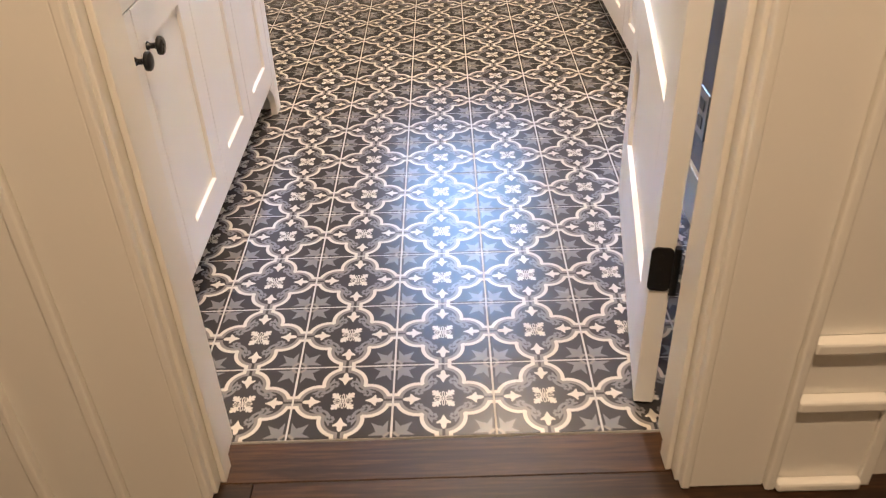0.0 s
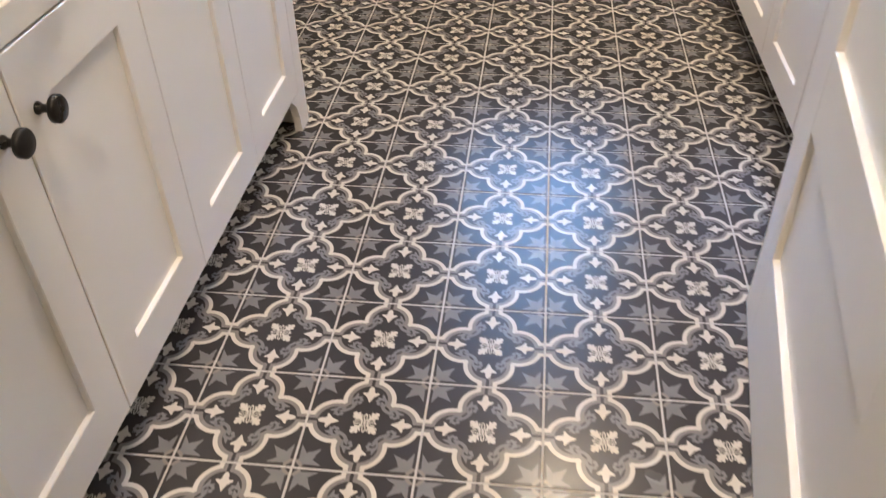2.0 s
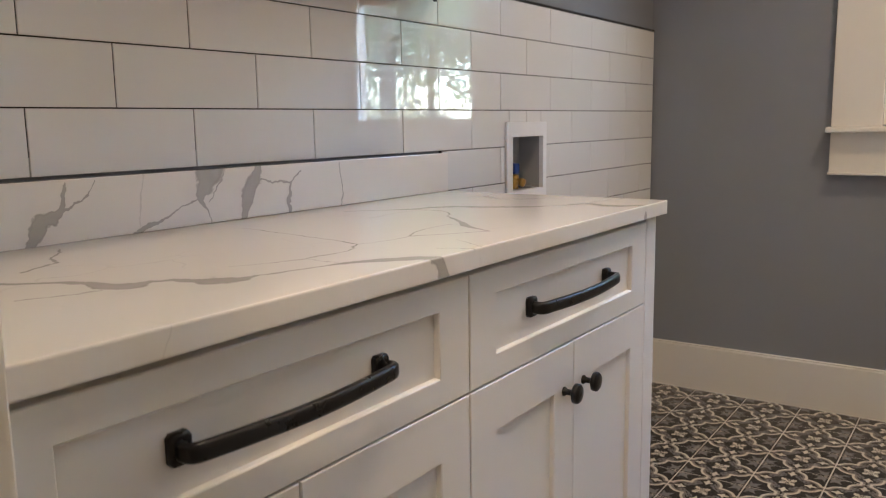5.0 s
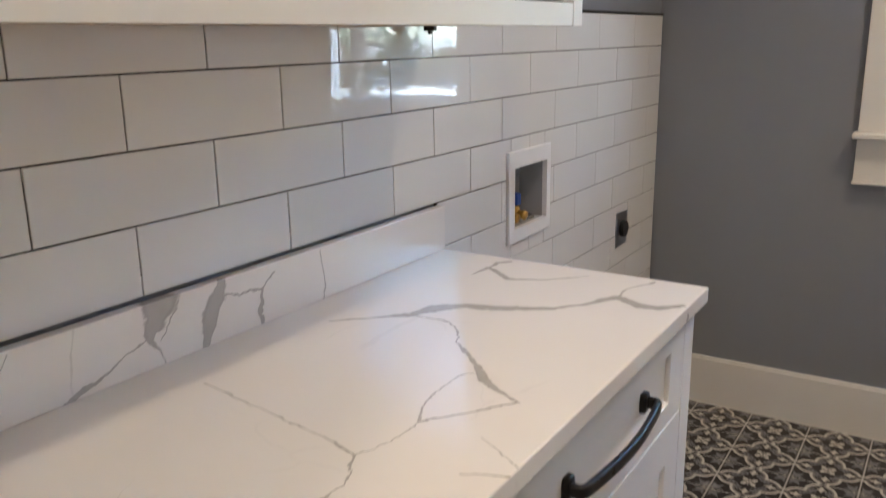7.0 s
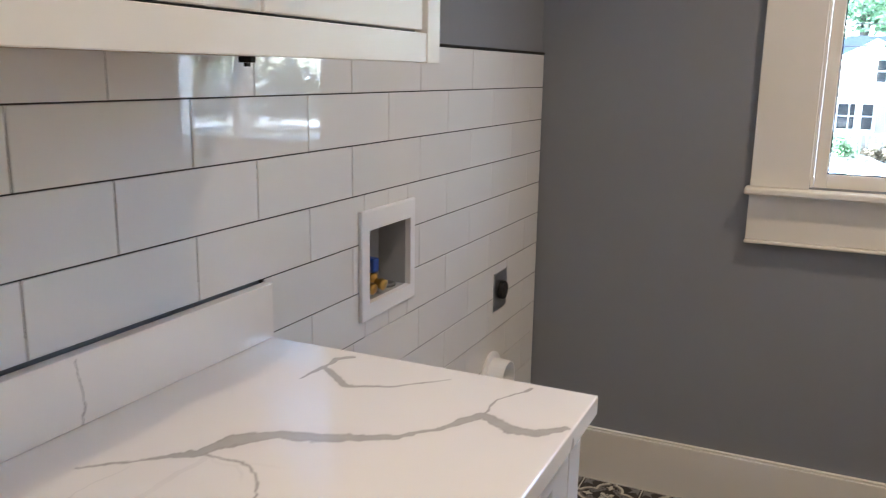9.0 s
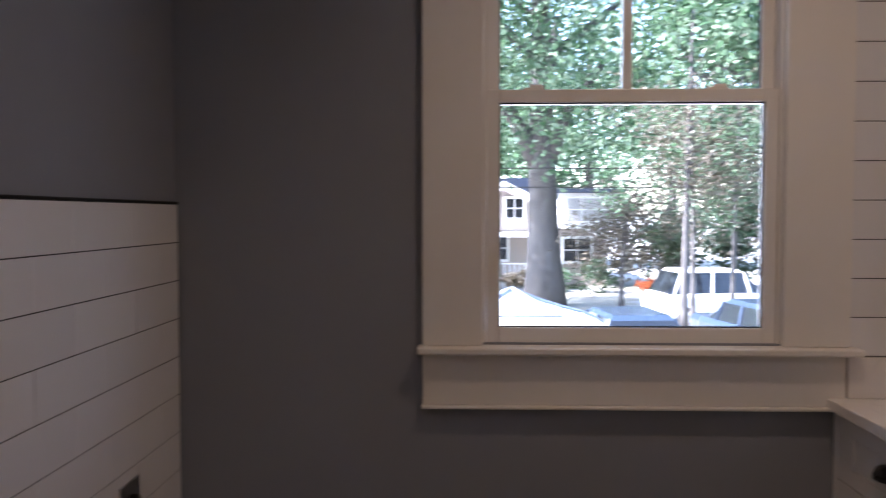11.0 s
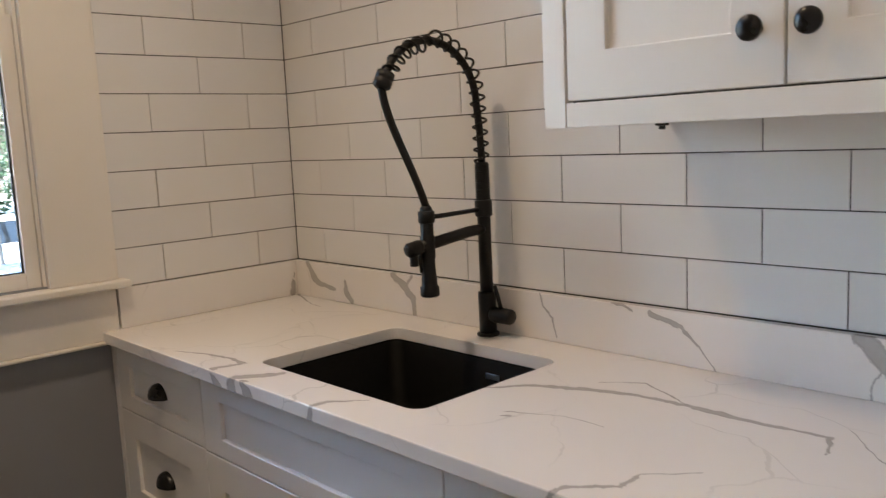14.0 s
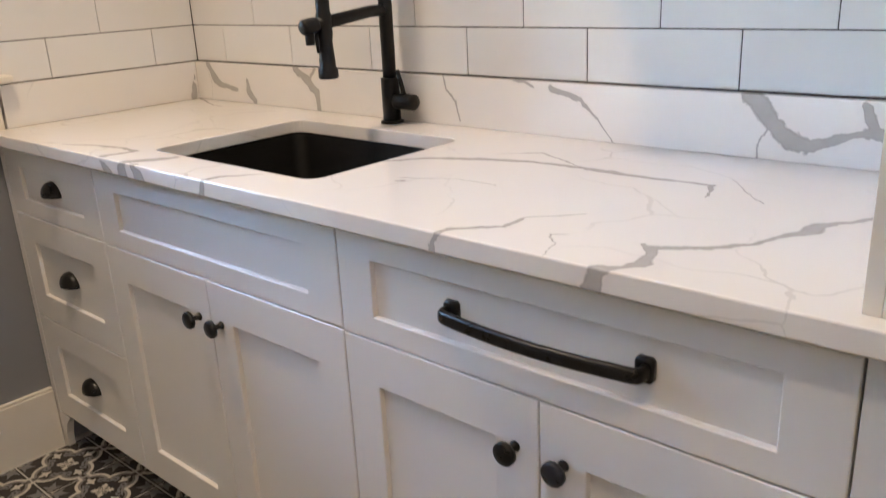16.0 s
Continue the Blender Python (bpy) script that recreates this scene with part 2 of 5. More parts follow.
VEINS_LB += [[(BL, 0.911, 1.01, 0.002), (BL, 0.917, 0.954, 0.0022), (BL, 0.911, 0.911, 0.003)],
             [(BL, 0.383, 0.906, 0.0038), (BL, 0.409, 0.919, 0.0049), (BL, 0.46, 0.933, 0.004), (BL, 0.488, 0.947, 0.0024), (BL, 0.534, 0.965, 0.0019)],
             [(BL, 0.222, 0.915, 0.007), (BL, 0.244, 0.953, 0.0138), (BL, 0.263, 0.958, 0.0125), (BL, 0.277, 0.969, 0.0072), (BL, 0.29, 1.01, 0.003)],
             [(BL, 0.263, 0.958, 0.0034), (BL, 0.293, 0.972, 0.0034), (BL, 0.328, 0.988, 0.0025), (BL, 0.339, 1.01, 0.0015)]]
# sink worktop
V_LONG = [(1.0, 1.665, T, 0.004), (1.063, 1.604, T, 0.008), (1.103, 1.514, T, 0.011), (1.134, 1.421, T, 0.008), (1.134, 1.315, T, 0.008), (1.133, 1.259, T, 0.013), (1.132, 1.186, T, 0.007), (1.138, 1.084, T, 0.005), (1.065, 1.064, T, 0.0018)]
V_NEAR = [(0.722, 1.044, T - 0.03, 0.016), (0.722, 1.036, T, 0.014), (0.74, 1.012, T, 0.006), (0.765, 1.0, T, 0.013), (0.803, 1.01, T, 0.011), (0.818, 1.02, T, 0.009), (0.858, 0.959, T, 0.006), (0.903, 0.922, T, 0.005), (0.961, 0.902, T, 0.0095), (0.983, 0.889, T, 0.013), (1.014, 0.886, T, 0.011), (1.045, 0.861, T, 0.006), (1.095, 0.828, T, 0.006)]
VEINS_R = [V_LONG, V_NEAR,
           [(1.134, 1.315, T, 0.003), (1.206, 1.447, T, 0.004), (1.157, 1.516, T, 0.003)], [(0.803, 1.01, T, 0.01), (0.826, 1.037, T, 0.005)],
           [(0.722, 1.294, T - 0.03, 0.006), (0.723, 1.285, T, 0.005), (0.747, 1.277, T, 0.005), (0.791, 1.224, T, 0.005), (0.844, 1.225, T, 0.004), (0.901, 1.16, T, 0.002)],
           [(0.813, 1.13, T, 0.003), (0.801, 1.149, T, 0.0027), (0.774, 1.126, T, 0.0017), (0.7, 1.107, T, 0.0015)],
           [(1.183, 1.076, T, 0.0014), (1.079, 0.983, T, 0.0022)], [(0.902, 1.536, T, 0.003), (0.909, 1.524, T, 0.006)]]
VEINS_R += [[(0.753, 2.449, T, 0.003), (0.787, 2.356, T, 0.005), (0.803, 2.264, T, 0.006), (0.800, 2.208, T, 0.008), (0.735, 2.227, T, 0.012), (0.722, 2.187, T - 0.03, 0.018)],
            [(0.722, 2.129, T - 0.02, 0.022), (0.743, 2.114, T, 0.016), (0.771, 2.09, T, 0.018), (0.806, 2.069, T, 0.012)], [(0.722, 2.063, T - 0.03, 0.022), (0.724, 2.09, T, 0.010)],
            [(0.722, 1.848, T - 0.03, 0.011), (0.725, 1.84, T, 0.008), (0.751, 1.84, T, 0.006), (0.783, 1.813, T, 0.005), (0.813, 1.784, T, 0.003)],
            [(0.924, 1.546, T, 0.003), (0.964, 1.454, T, 0.002), (0.962, 1.37, T, 0.0018)], [(1.34, 2.80, T, 0.005), (1.274, 2.638, T, 0.003), (1.268, 2.571, T, 0.002)]]
VEINS_RB = [[(BR, 1.115, 1.028, 0.018), (BR, 1.091, 1.003, 0.0185), (BR, 1.075, 0.98, 0.015), (BR, 1.044, 0.954, 0.018), (BR, 1.012, 0.946, 0.016), (BR, 0.978, 0.96, 0.0095), (BR, 0.945, 0.974, 0.007), (BR, 0.913, 0.983, 0.0115), (BR, 0.87, 0.96, 0.011)],
            [(BR, 0.93, 1.02, 0.008), (BR, 0.914, 0.985, 0.01)], [(BR, 1.079, 0.975, 0.0036), (BR, 1.096, 0.949, 0.004), (BR, 1.099, 0.92, 0.0025)],
            [(BR, 1.519, 1.018, 0.0065), (BR, 1.446, 0.996, 0.0055), (BR, 1.407, 0.958, 0.0035), (BR, 1.375, 0.92, 0.003)], [(BR, 1.611, 1.027, 0.006), (BR, 1.56, 1.016, 0.003)]]
VEINS_RB += [[(BR, 1.807, 1.027, 0.003), (BR, 1.8, 0.997, 0.003), (BR, 1.777, 0.973, 0.0045), (BR, 1.766, 0.93, 0.003)],
             [(BR, 2.334, 1.03, 0.012), (BR, 2.282, 0.993, 0.012), (BR, 2.252, 0.965, 0.013), (BR, 2.25, 0.92, 0.010)], [(BR, 2.253, 1.03, 0.006), (BR, 2.282, 0.993, 0.006)],
             [(BR, 2.742, 1.032, 0.007), (BR, 2.711, 0.98, 0.016), (BR, 2.68, 0.965, 0.010), (BR, 2.603, 0.953, 0.005)],
             [(BR, 2.553, 0.985, 0.005), (BR, 2.545, 0.948, 0.015), (BR, 2.52, 0.925, 0.009)], [(BR - 0.01, 2.80, 0.99, 0.004), (BR - 0.02, 2.80, 0.93, 0.014)]]
QUARTZ_L, QUARTZ_LB = quartz("veined_white_quartz", VEINS_L, 0.52), quartz("veined_quartz_upstand", VEINS_LB, 0.5, 0.85, (0, 1, 1))
QUARTZ_R, QUARTZ_RB = quartz("veined_white_quartz_sink", VEINS_R, 0.43, 0.75), quartz("veined_quartz_upstand_sink", VEINS_RB, 0.5, 0.8, (0, 1, 1))



def wood():
    k = Nodes("dark_stained_oak")
    p = k.coords("Object")
    rnd = k.n.new("ShaderNodeObjectInfo").outputs["Random"]
    sh = k.n.new("ShaderNodeVectorMath")
    sh.operation = "ADD"
    cb = k.n.new("ShaderNodeCombineXYZ")
    k.link(k.m("MULTIPLY", rnd, 40.0), cb.inputs[0])
    k.link(k.m("MULTIPLY", rnd, 17.0), cb.inputs[1])
    k.link(p, sh.inputs[0])
    k.link(cb.outputs[0], sh.inputs[1])
    broad = k.noise(k.scaled(sh.outputs[0], (1.3, 14, 6)), 1.6, 4, 0.6)
    fig = k.n.new("ShaderNodeTexWave")
    fig.inputs["Scale"].default_value, fig.inputs["Distortion"].default_value, fig.inputs["Detail"].default_value = 4.5, 9.0, 3.0
    fig.bands_direction = "Y"
    k.link(k.scaled(sh.outputs[0], (0.9, 5, 2)), fig.inputs["Vector"])
    grain = k.noise(k.scaled(sh.outputs[0], (9, 210, 30)), 1.0, 6, 0.65)
    f = k.m("ADD", k.m("MULTIPLY", broad, 0.42), k.m("ADD", k.m("MULTIPLY", fig.outputs["Fac"], 0.06), k.m("MULTIPLY", grain, 0.52)))
    f = k.m("ADD", f, k.m("MULTIPLY_ADD", rnd, 0.16, -0.08))
    c = k.ramp(f, (0.3, (0.006, 0.0026, 0.0011)), (0.48, (0.026, 0.0115, 0.0044)), (0.7, (0.095, 0.044, 0.016)))
    k.set(color=c, rough=k.m("MULTIPLY_ADD", grain, 0.2, 0.3), spec=0.35)
    k.bump(f, 0.25, 0.0008)
    return k.mat


WOOD = wood()


def encaustic():
    """Cement floor tile printed with a quatrefoil, a flower, scrolls and corner leaves; drawn in the tile's own coordinates."""
    k = Nodes("patterned_floor_tile")
    sep = k.n.new("ShaderNodeSeparateXYZ")
    k.link(k.coords("Object"), sep.inputs[0])
    u = k.m("MULTIPLY", k.m("ABSOLUTE", sep.outputs[0]), 10.0)
    v = k.m("MULTIPLY", k.m("ABSOLUTE", sep.outputs[1]), 10.0)

    def dist(cu, cv):
        a, b = k.m("SUBTRACT", u, cu), k.m("SUBTRACT", v, cv)
        return k.m("SQRT", k.m("ADD", k.m("MULTIPLY", a, a), k.m("MULTIPLY", b, b)))

    def below(a, edge, soft=0.006):
        nd = k.n.new("ShaderNodeMapRange")
        k.put(nd.inputs[0], a)
        nd.inputs[1].default_value, nd.inputs[2].default_value = edge - soft, edge + soft
        nd.inputs[3].default_value, nd.inputs[4].default_value = 1.0, 0.0
        return nd.outputs[0]

    def both(a, b):
        return k.m("MINIMUM", a, b)

    def either(*l):
        r = l[0]
        for q in l[1:]:
            r = k.m("MAXIMUM", r, q)
        return r

    def ell(cu, cv, ru, rv):
        a, b = k.m("DIVIDE", k.m("SUBTRACT", u, cu), ru), k.m("DIVIDE", k.m("SUBTRACT", v, cv), rv)
        return k.m("ADD", k.m("MULTIPLY", a, a), k.m("MULTIPLY", b, b))

    d = k.m("SUBTRACT", k.m("MINIMUM", dist(0, 0.50), dist(0.50, 0)), 0.385)
    d = k.m("MINIMUM", d, k.m("SUBTRACT", dist(0, 0), 0.56))
    neck = k.m("MINIMUM", k.m("MAXIMUM", k.m("SUBTRACT", u, 0.095), k.m("SUBTRACT", 0.8, v)),
               k.m("MAXIMUM", k.m("SUBTRACT", v, 0.095), k.m("SUBTRACT", 0.8, u)))
    d = k.m("MINIMUM", d, neck)
    cream = below(k.m("ABSOLUTE", k.m("SUBTRACT", d, 0.04)), 0.04)
    grey = below(k.m("ABSOLUTE", k.m("ADD", d, 0.035)), 0.035)
    slit = either(both(below(u, 0.028), below(k.m("SUBTRACT", 1.0, v), 0.22)), both(below(v, 0.028), below(k.m("SUBTRACT", 1.0, u), 0.22)))
    s = k.m("MULTIPLY", k.m("ADD", u, v), 0.7071)
    t = k.m("MULTIPLY", k.m("ABSOLUTE", k.m("SUBTRACT", u, v)), 0.7071)
    r0 = dist(0, 0)
    def blade(a, b, wa, wb, soft=0.12):
        """A stroke from a to b whose half width runs from wa to wb."""
        ab = (b[0] - a[0], b[1] - a[1])
        h = k.m("DIVIDE", k.m("ADD", k.m("MULTIPLY", k.m("SUBTRACT", u, a[0]), ab[0]), k.m("MULTIPLY", k.m("SUBTRACT", v, a[1]), ab[1])), ab[0] ** 2 + ab[1] ** 2)
        h.node.use_clamp = True
        x = k.m("SUBTRACT", k.m("SUBTRACT", u, a[0]), k.m("MULTIPLY", h, ab[0]))
        y = k.m("SUBTRACT", k.m("SUBTRACT", v, a[1]), k.m("MULTIPLY", h, ab[1]))
        ln = k.m("SQRT", k.m("ADD", k.m("MULTIPLY", x, x), k.m("MULTIPLY", y, y)))
        return below(k.m("DIVIDE", ln, k.m("MULTIPLY_ADD", h, wb - wa, wa)), 1.0, soft)

    def twin(a, b, wa, wb):
        return either(blade(a, b, wa, wb), blade(a[::-1], b[::-1], wa, wb))

    # central flower: a forked petal on each diagonal, a hollow one on each axis
    flower = either(blade((0.045, 0.045), (0.185, 0.185), 0.018, 0.042), twin((0.125, 0.12), (0.205, 0.115), 0.034, 0.020), twin((0.10, 0.085), (0.165, 0.06), 0.016, 0.014))
    hollow = either(both(below(ell(0.115, 0, 0.085, 0.034), 1, 0.15), below(k.m("SUBTRACT", 1.0, ell(0.115, 0, 0.058, 0.016)), 0.0, 0.2)),
                    both(below(ell(0, 0.115, 0.034, 0.085), 1, 0.15), below(k.m("SUBTRACT", 1.0, ell(0, 0.115, 0.016, 0.058)), 0.0, 0.2)))
    flower = either(flower, hollow, below(r0, 0.025))
    # four buds: a rounded tip, two swept lobes and a pointed foot
    bud = either(below(ell(0, 0.71, 0.052, 0.095), 1, 0.15), below(ell(0.71, 0, 0.095, 0.052), 1, 0.15),
                 twin((0.02, 0.60), (0.125, 0.645), 0.055, 0.02), twin((0.0, 0.62), (0.0, 0.46), 0.085, 0.012))
    # scrolls: two open curls that meet on the diagonal, each with a leaf at its end
    ring1 = both(below(k.m("ABSOLUTE", k.m("SUBTRACT", dist(0.215, 0.455), 0.085)), 0.026), below(k.m("SUBTRACT", 0.585, k.m("ADD", u, v)), 0.0))
    ring2 = both(below(k.m("ABSOLUTE", k.m("SUBTRACT", dist(0.455, 0.215), 0.085)), 0.026), below(k.m("SUBTRACT", 0.585, k.m("ADD", u, v)), 0.0))
    join_arc = both(below(k.m("ABSOLUTE", k.m("SUBTRACT", dist(0.44, 0.44), 0.205)), 0.030), below(k.m("ADD", u, v), 0.70))
    curl = either(ring1, ring2, join_arc, below(dist(0.165, 0.435), 0.036), below(dist(0.435, 0.165), 0.036),
                  twin((0.245, 0.535), (0.225, 0.635), 0.040, 0.010), twin((0.20, 0.54), (0.135, 0.565), 0.026, 0.008))
    # corner leaves: three broad points that spring from a small arc in the corner
    leaf = either(blade((0.88, 0.88), (0.76, 0.76), 0.075, 0.085), blade((0.77, 0.77), (0.61, 0.61), 0.080, 0.006),
                  twin((0.86, 0.78), (0.93, 0.56), 0.070, 0.006))
    leaf = both(leaf, below(k.m("MULTIPLY", d, -1.0), -0.10))
    arc = below(k.m("ABSOLUTE", k.m("SUBTRACT", dist(1.0, 1.0), 0.135)), 0.026)
    p = k.world_pos()
    w = k.noise(p, 30, 4)
    rnd = k.n.new("ShaderNodeObjectInfo").outputs["Random"]
    dark = k.mix(w, (0.032, 0.031, 0.033), (0.044, 0.042, 0.045))
    dark = k.mix(k.m("MULTIPLY", rnd, 0.5), dark, (0.037, 0.035, 0.037))
    gcol = k.mix(w, (0.15, 0.15, 0.16), (0.195, 0.192, 0.20))
    ccol = k.mix(w, (0.60, 0.56, 0.50), (0.52, 0.485, 0.43))
    inside = below(d, -0.07)
    c = k.mix(leaf, dark, k.mix(w, (0.15, 0.15, 0.16), (0.20, 0.198, 0.205)))
    c = k.mix(arc, c, k.mix(w, (0.20, 0.18, 0.165), (0.26, 0.24, 0.22)))
    c = k.mix(both(curl, inside), c, gcol)
    c = k.mix(grey, c, k.mix(w, (0.165, 0.155, 0.15), (0.22, 0.205, 0.20)))
    c = k.mix(cream, c, ccol)
    c = k.mix(slit, c, dark)
    c = k.mix(both(either(flower, bud), inside), c, ccol)
    k.set(color=c, rough=k.m("MULTIPLY_ADD", k.noise(p, 6, 4), 0.08, 0.22), spec=0.36)
    k.bump(k.noise(p, 160, 3), 0.12, 0.0006)
    return k.mat


FTILE = encaustic()

k = Nodes("window_glass")
k.n.remove(k.bsdf)
gl, tr, mx, lw = (k.n.new("ShaderNode" + s) for s in ("BsdfGlossy", "BsdfTransparent", "MixShader", "Fresnel"))
gl.inputs["Roughness"].default_value = 0.0
lw.inputs["IOR"].default_value = 1.45
k.link(lw.outputs[0], mx.inputs[0])
k.link(tr.outputs[0], mx.inputs[1])
k.link(gl.outputs[0], mx.inputs[2])
k.link(mx.outputs[0], k.n["Material Output"].inputs[0])
GLASS = k.mat


def foliage(name, a, b, c):
    k = Nodes(name)
    isl = k.n.new("ShaderNodeNewGeometry").outputs["Random Per Island"]
    col = k.ramp(isl, (0.0, a), (0.55, b), (1.0, c))
    k.set(color=col, rough=0.5)
    tl, mx = k.n.new("ShaderNodeBsdfTranslucent"), k.n.new("ShaderNodeMixShader")
    k.link(col, tl.inputs[0])
    mx.inputs[0].default_value = 0.55
    k.link(k.bsdf.outputs[0], mx.inputs[1])
    k.link(tl.outputs[0], mx.inputs[2])
    k.link(mx.outputs[0], k.n["Material Output"].inputs[0])
    return k.mat


LEAF = foliage("green_leaves", (0.04, 0.095, 0.04), (0.12, 0.20, 0.11), (0.27, 0.36, 0.25))
LEAFR = foliage("russet_leaves", (0.06, 0.055, 0.042), (0.14, 0.115, 0.085), (0.26, 0.24, 0.19))
# darker copy of the green leaves, shade put into the colour
LEAFSH = foliage("shaded_leaves", (0.02, 0.045, 0.02), (0.045, 0.08, 0.04), (0.09, 0.13, 0.075))
LEAFO = foliage("orange_blooms", (0.4, 0.05, 0.02), (0.5, 0.16, 0.05), (0.55, 0.3, 0.16))
k = Nodes("bark")
k.set(color=k.ramp(k.noise(k.scaled(k.world_pos(), (9, 9, 2)), 1.5, 5), (0.3, (0.03, 0.028, 0.027)), (0.7, (0.13, 0.12, 0.115))), rough=0.9)
k.bump(k.noise(k.scaled(k.world_pos(), (14, 14, 2)), 1.5, 5), 0.8, 0.03)
BARK = k.mat
k = Nodes("lawn_and_drive")
gp = k.world_pos()
k.set(color=k.mix(k.ramp(k.noise(gp, 0.25, 4), (0.45, (0, 0, 0)), (0.55, (1, 1, 1))), (0.42, 0.41, 0.40), k.mix(k.noise(gp, 3, 5), (0.36, 0.34, 0.30), (0.16, 0.16, 0.11))), rough=0.9)
GROUND = k.mat
MAPLE = painted("raw_maple", (0.36, 0.23, 0.13), 0.55, 0.1, 0.2)
SIDING = painted("grey_siding", (0.34, 0.34, 0.35), 0.7)
STUCCO = painted("tan_siding", (0.36, 0.31, 0.28), 0.8)
ROOFM = painted("slate_shingle", (0.045, 0.06, 0.095), 0.9)
CANVAS = painted("white_canvas", (0.55, 0.58, 0.62), 0.7, 0.3, 0.25)
SEAM = painted("grey_canvas_seam", (0.20, 0.23, 0.28), 0.7)
CARW = painted("white_car_paint", (0.78, 0.78, 0.78), 0.2, 0.0)
CARB = painted("dark_blue_car_paint", (0.03, 0.045, 0.07), 0.2, 0.0)
CARS = painted("silver_car_paint", (0.5, 0.52, 0.55), 0.2, 0.0)
k = Nodes("dark_glass")
k.set(color=(0.015, 0.018, 0.022), rough=0.06)
DGLASS = k.mat

# ---- mesh helpers ----


def part(name, bm, mat, parent=None, label=""):
    me = bpy.data.meshes.new(name)
    bmesh.ops.recalc_face_normals(bm, faces=bm.faces)
    bm.to_mesh(me)
    bm.free()
    me.materials.append(mat)
    ob = new(name, me)
    ob.parent = parent
    return tagged(ob, label)


def box(bm, x0, x1, y0, y1, z0, z1, bevel=0.0, seg=2):
    r = bmesh.ops.create_cube(bm, size=1)["verts"]
    for q in r:
        q.co = Vector((x0 + (q.co.x + 0.5) * (x1 - x0), y0 + (q.co.y + 0.5) * (y1 - y0), z0 + (q.co.z + 0.5) * (z1 - z0)))
    if bevel:
        es = list({e for q in r for e in q.link_edges})
        bmesh.ops.bevel(bm, geom=es, offset=bevel, segments=seg, affect="EDGES", profile=0.5)


def solid(name, b, mat, parent=None, label="", bevel=0.0):
    bm = bmesh.new()
    box(bm, *b, bevel)
    return part(name, bm, mat, parent, label)


def lathe(bm, profile, m, seg=24):
    """Turn (radius, height) pairs round the z axis of m."""
    rings = []
    for r, h in profile:
        rings.append([bm.verts.new(m @ Vector((r * math.cos(a), r * math.sin(a), h))) for a in (2 * math.pi * i / seg for i in range(seg))])
    for a, b in zip(rings, rings[1:]):
        for i in range(seg):
            bm.faces.new((a[i], a[(i + 1) % seg], b[(i + 1) % seg], b[i]))
    bm.faces.new(rings[0])
    bm.faces.new(rings[-1])


def tube(bm, pts, radius, seg=10, close_ends=True):
    """A round tube along points; radius may be one number or one for each point."""
    pts = [Vector(q) for q in pts]
    rad = radius if isinstance(radius, (list, tuple)) else [radius] * len(pts)
    side = None
    rings = []
    for i, q in enumerate(pts):
        d = (pts[min(i + 1, len(pts) - 1)] - pts[max(i - 1, 0)]).normalized()
        if side is None:
            side = d.orthogonal().normalized()
        side = (side - d * side.dot(d)).normalized()
        up = d.cross(side)
        rings.append([bm.verts.new(q + rad[i] * (math.cos(a) * side + math.sin(a) * up)) for a in (2 * math.pi * j / seg for j in range(seg))])
    for a, b in zip(rings, rings[1:]):
        for j in range(seg):
            bm.faces.new((a[j], a[(j + 1) % seg], b[(j + 1) % seg], b[j]))
    if close_ends:
        bm.faces.new(rings[0])
        bm.faces.new(rings[-1])


def smooth(ob):
    for f in ob.data.polygons:
        f.use_smooth = True
    return ob


def empty(name, label, category, group="", at=(0, 0, 0)):
    ob = new(name)
    ob.empty_display_size = 0.05
    return tagged(ob, label, category, group)


def shaker(bm, m, u0, u1, v0, v1, rail_u, rail_v, thick=0.02, recess=0.009, ease=0.0015):
    """A frame-and-panel front: u across, v up, w out of the face; m maps them to the world."""
    def loop(du, dv, w):
        return [bm.verts.new(m @ Vector(c)) for c in ((u0 + du, v0 + dv, w), (u1 - du, v0 + dv, w), (u1 - du, v1 - dv, w), (u0 + du, v1 - dv, w))]
    ls = [loop(0, 0, 0), loop(0, 0, thick - ease), loop(ease, ease, thick), loop(rail_u - ease, rail_v - ease, thick), loop(rail_u, rail_v, thick - ease),
          loop(rail_u + 0.001, rail_v + 0.001, thick - recess)]
    for a, b in zip(ls, ls[1:]):
        for i in range(4):
            bm.faces.new((a[i], a[(i + 1) % 4], b[(i + 1) % 4], b[i]))
    bm.faces.new(ls[-1])
    bm.faces.new(ls[0])


def rounded(x0, x1, y0, y1, r, n=6):
    out = []
    for cx, cy, a0 in ((x1 - r, y1 - r, 0), (x0 + r, y1 - r, 90), (x0 + r, y0 + r, 180), (x1 - r, y0 + r, 270)):
        out += [(cx + r * math.cos(radians(a0 + 90 * i / n)), cy + r * math.sin(radians(a0 + 90 * i / n))) for i in range(n + 1)]
    return out


# ---- the plan, in metres ----
XL, XR, YF = -1.018, 1.362, 2.822      # faces of the tiled walls and of the window wall
YN, YH = -0.185, -0.315                # the door wall: room face and hall face
OX0, OX1 = -0.302, 0.505               # door opening
ZC = 0.918                             # worktop
WX0, WX1, WZ0, WZ1 = -0.19, 0.602, 1.06, 2.39
TP, TL = 0.1035, 0.305                 # wall tile pitch
TZ = 1.019                             # top of the backsplash


def structure(name, b, mat, label, category, bevel=0.0):
    return tagged(solid(name, b, mat, None, label, bevel), category=category, kind="structure")


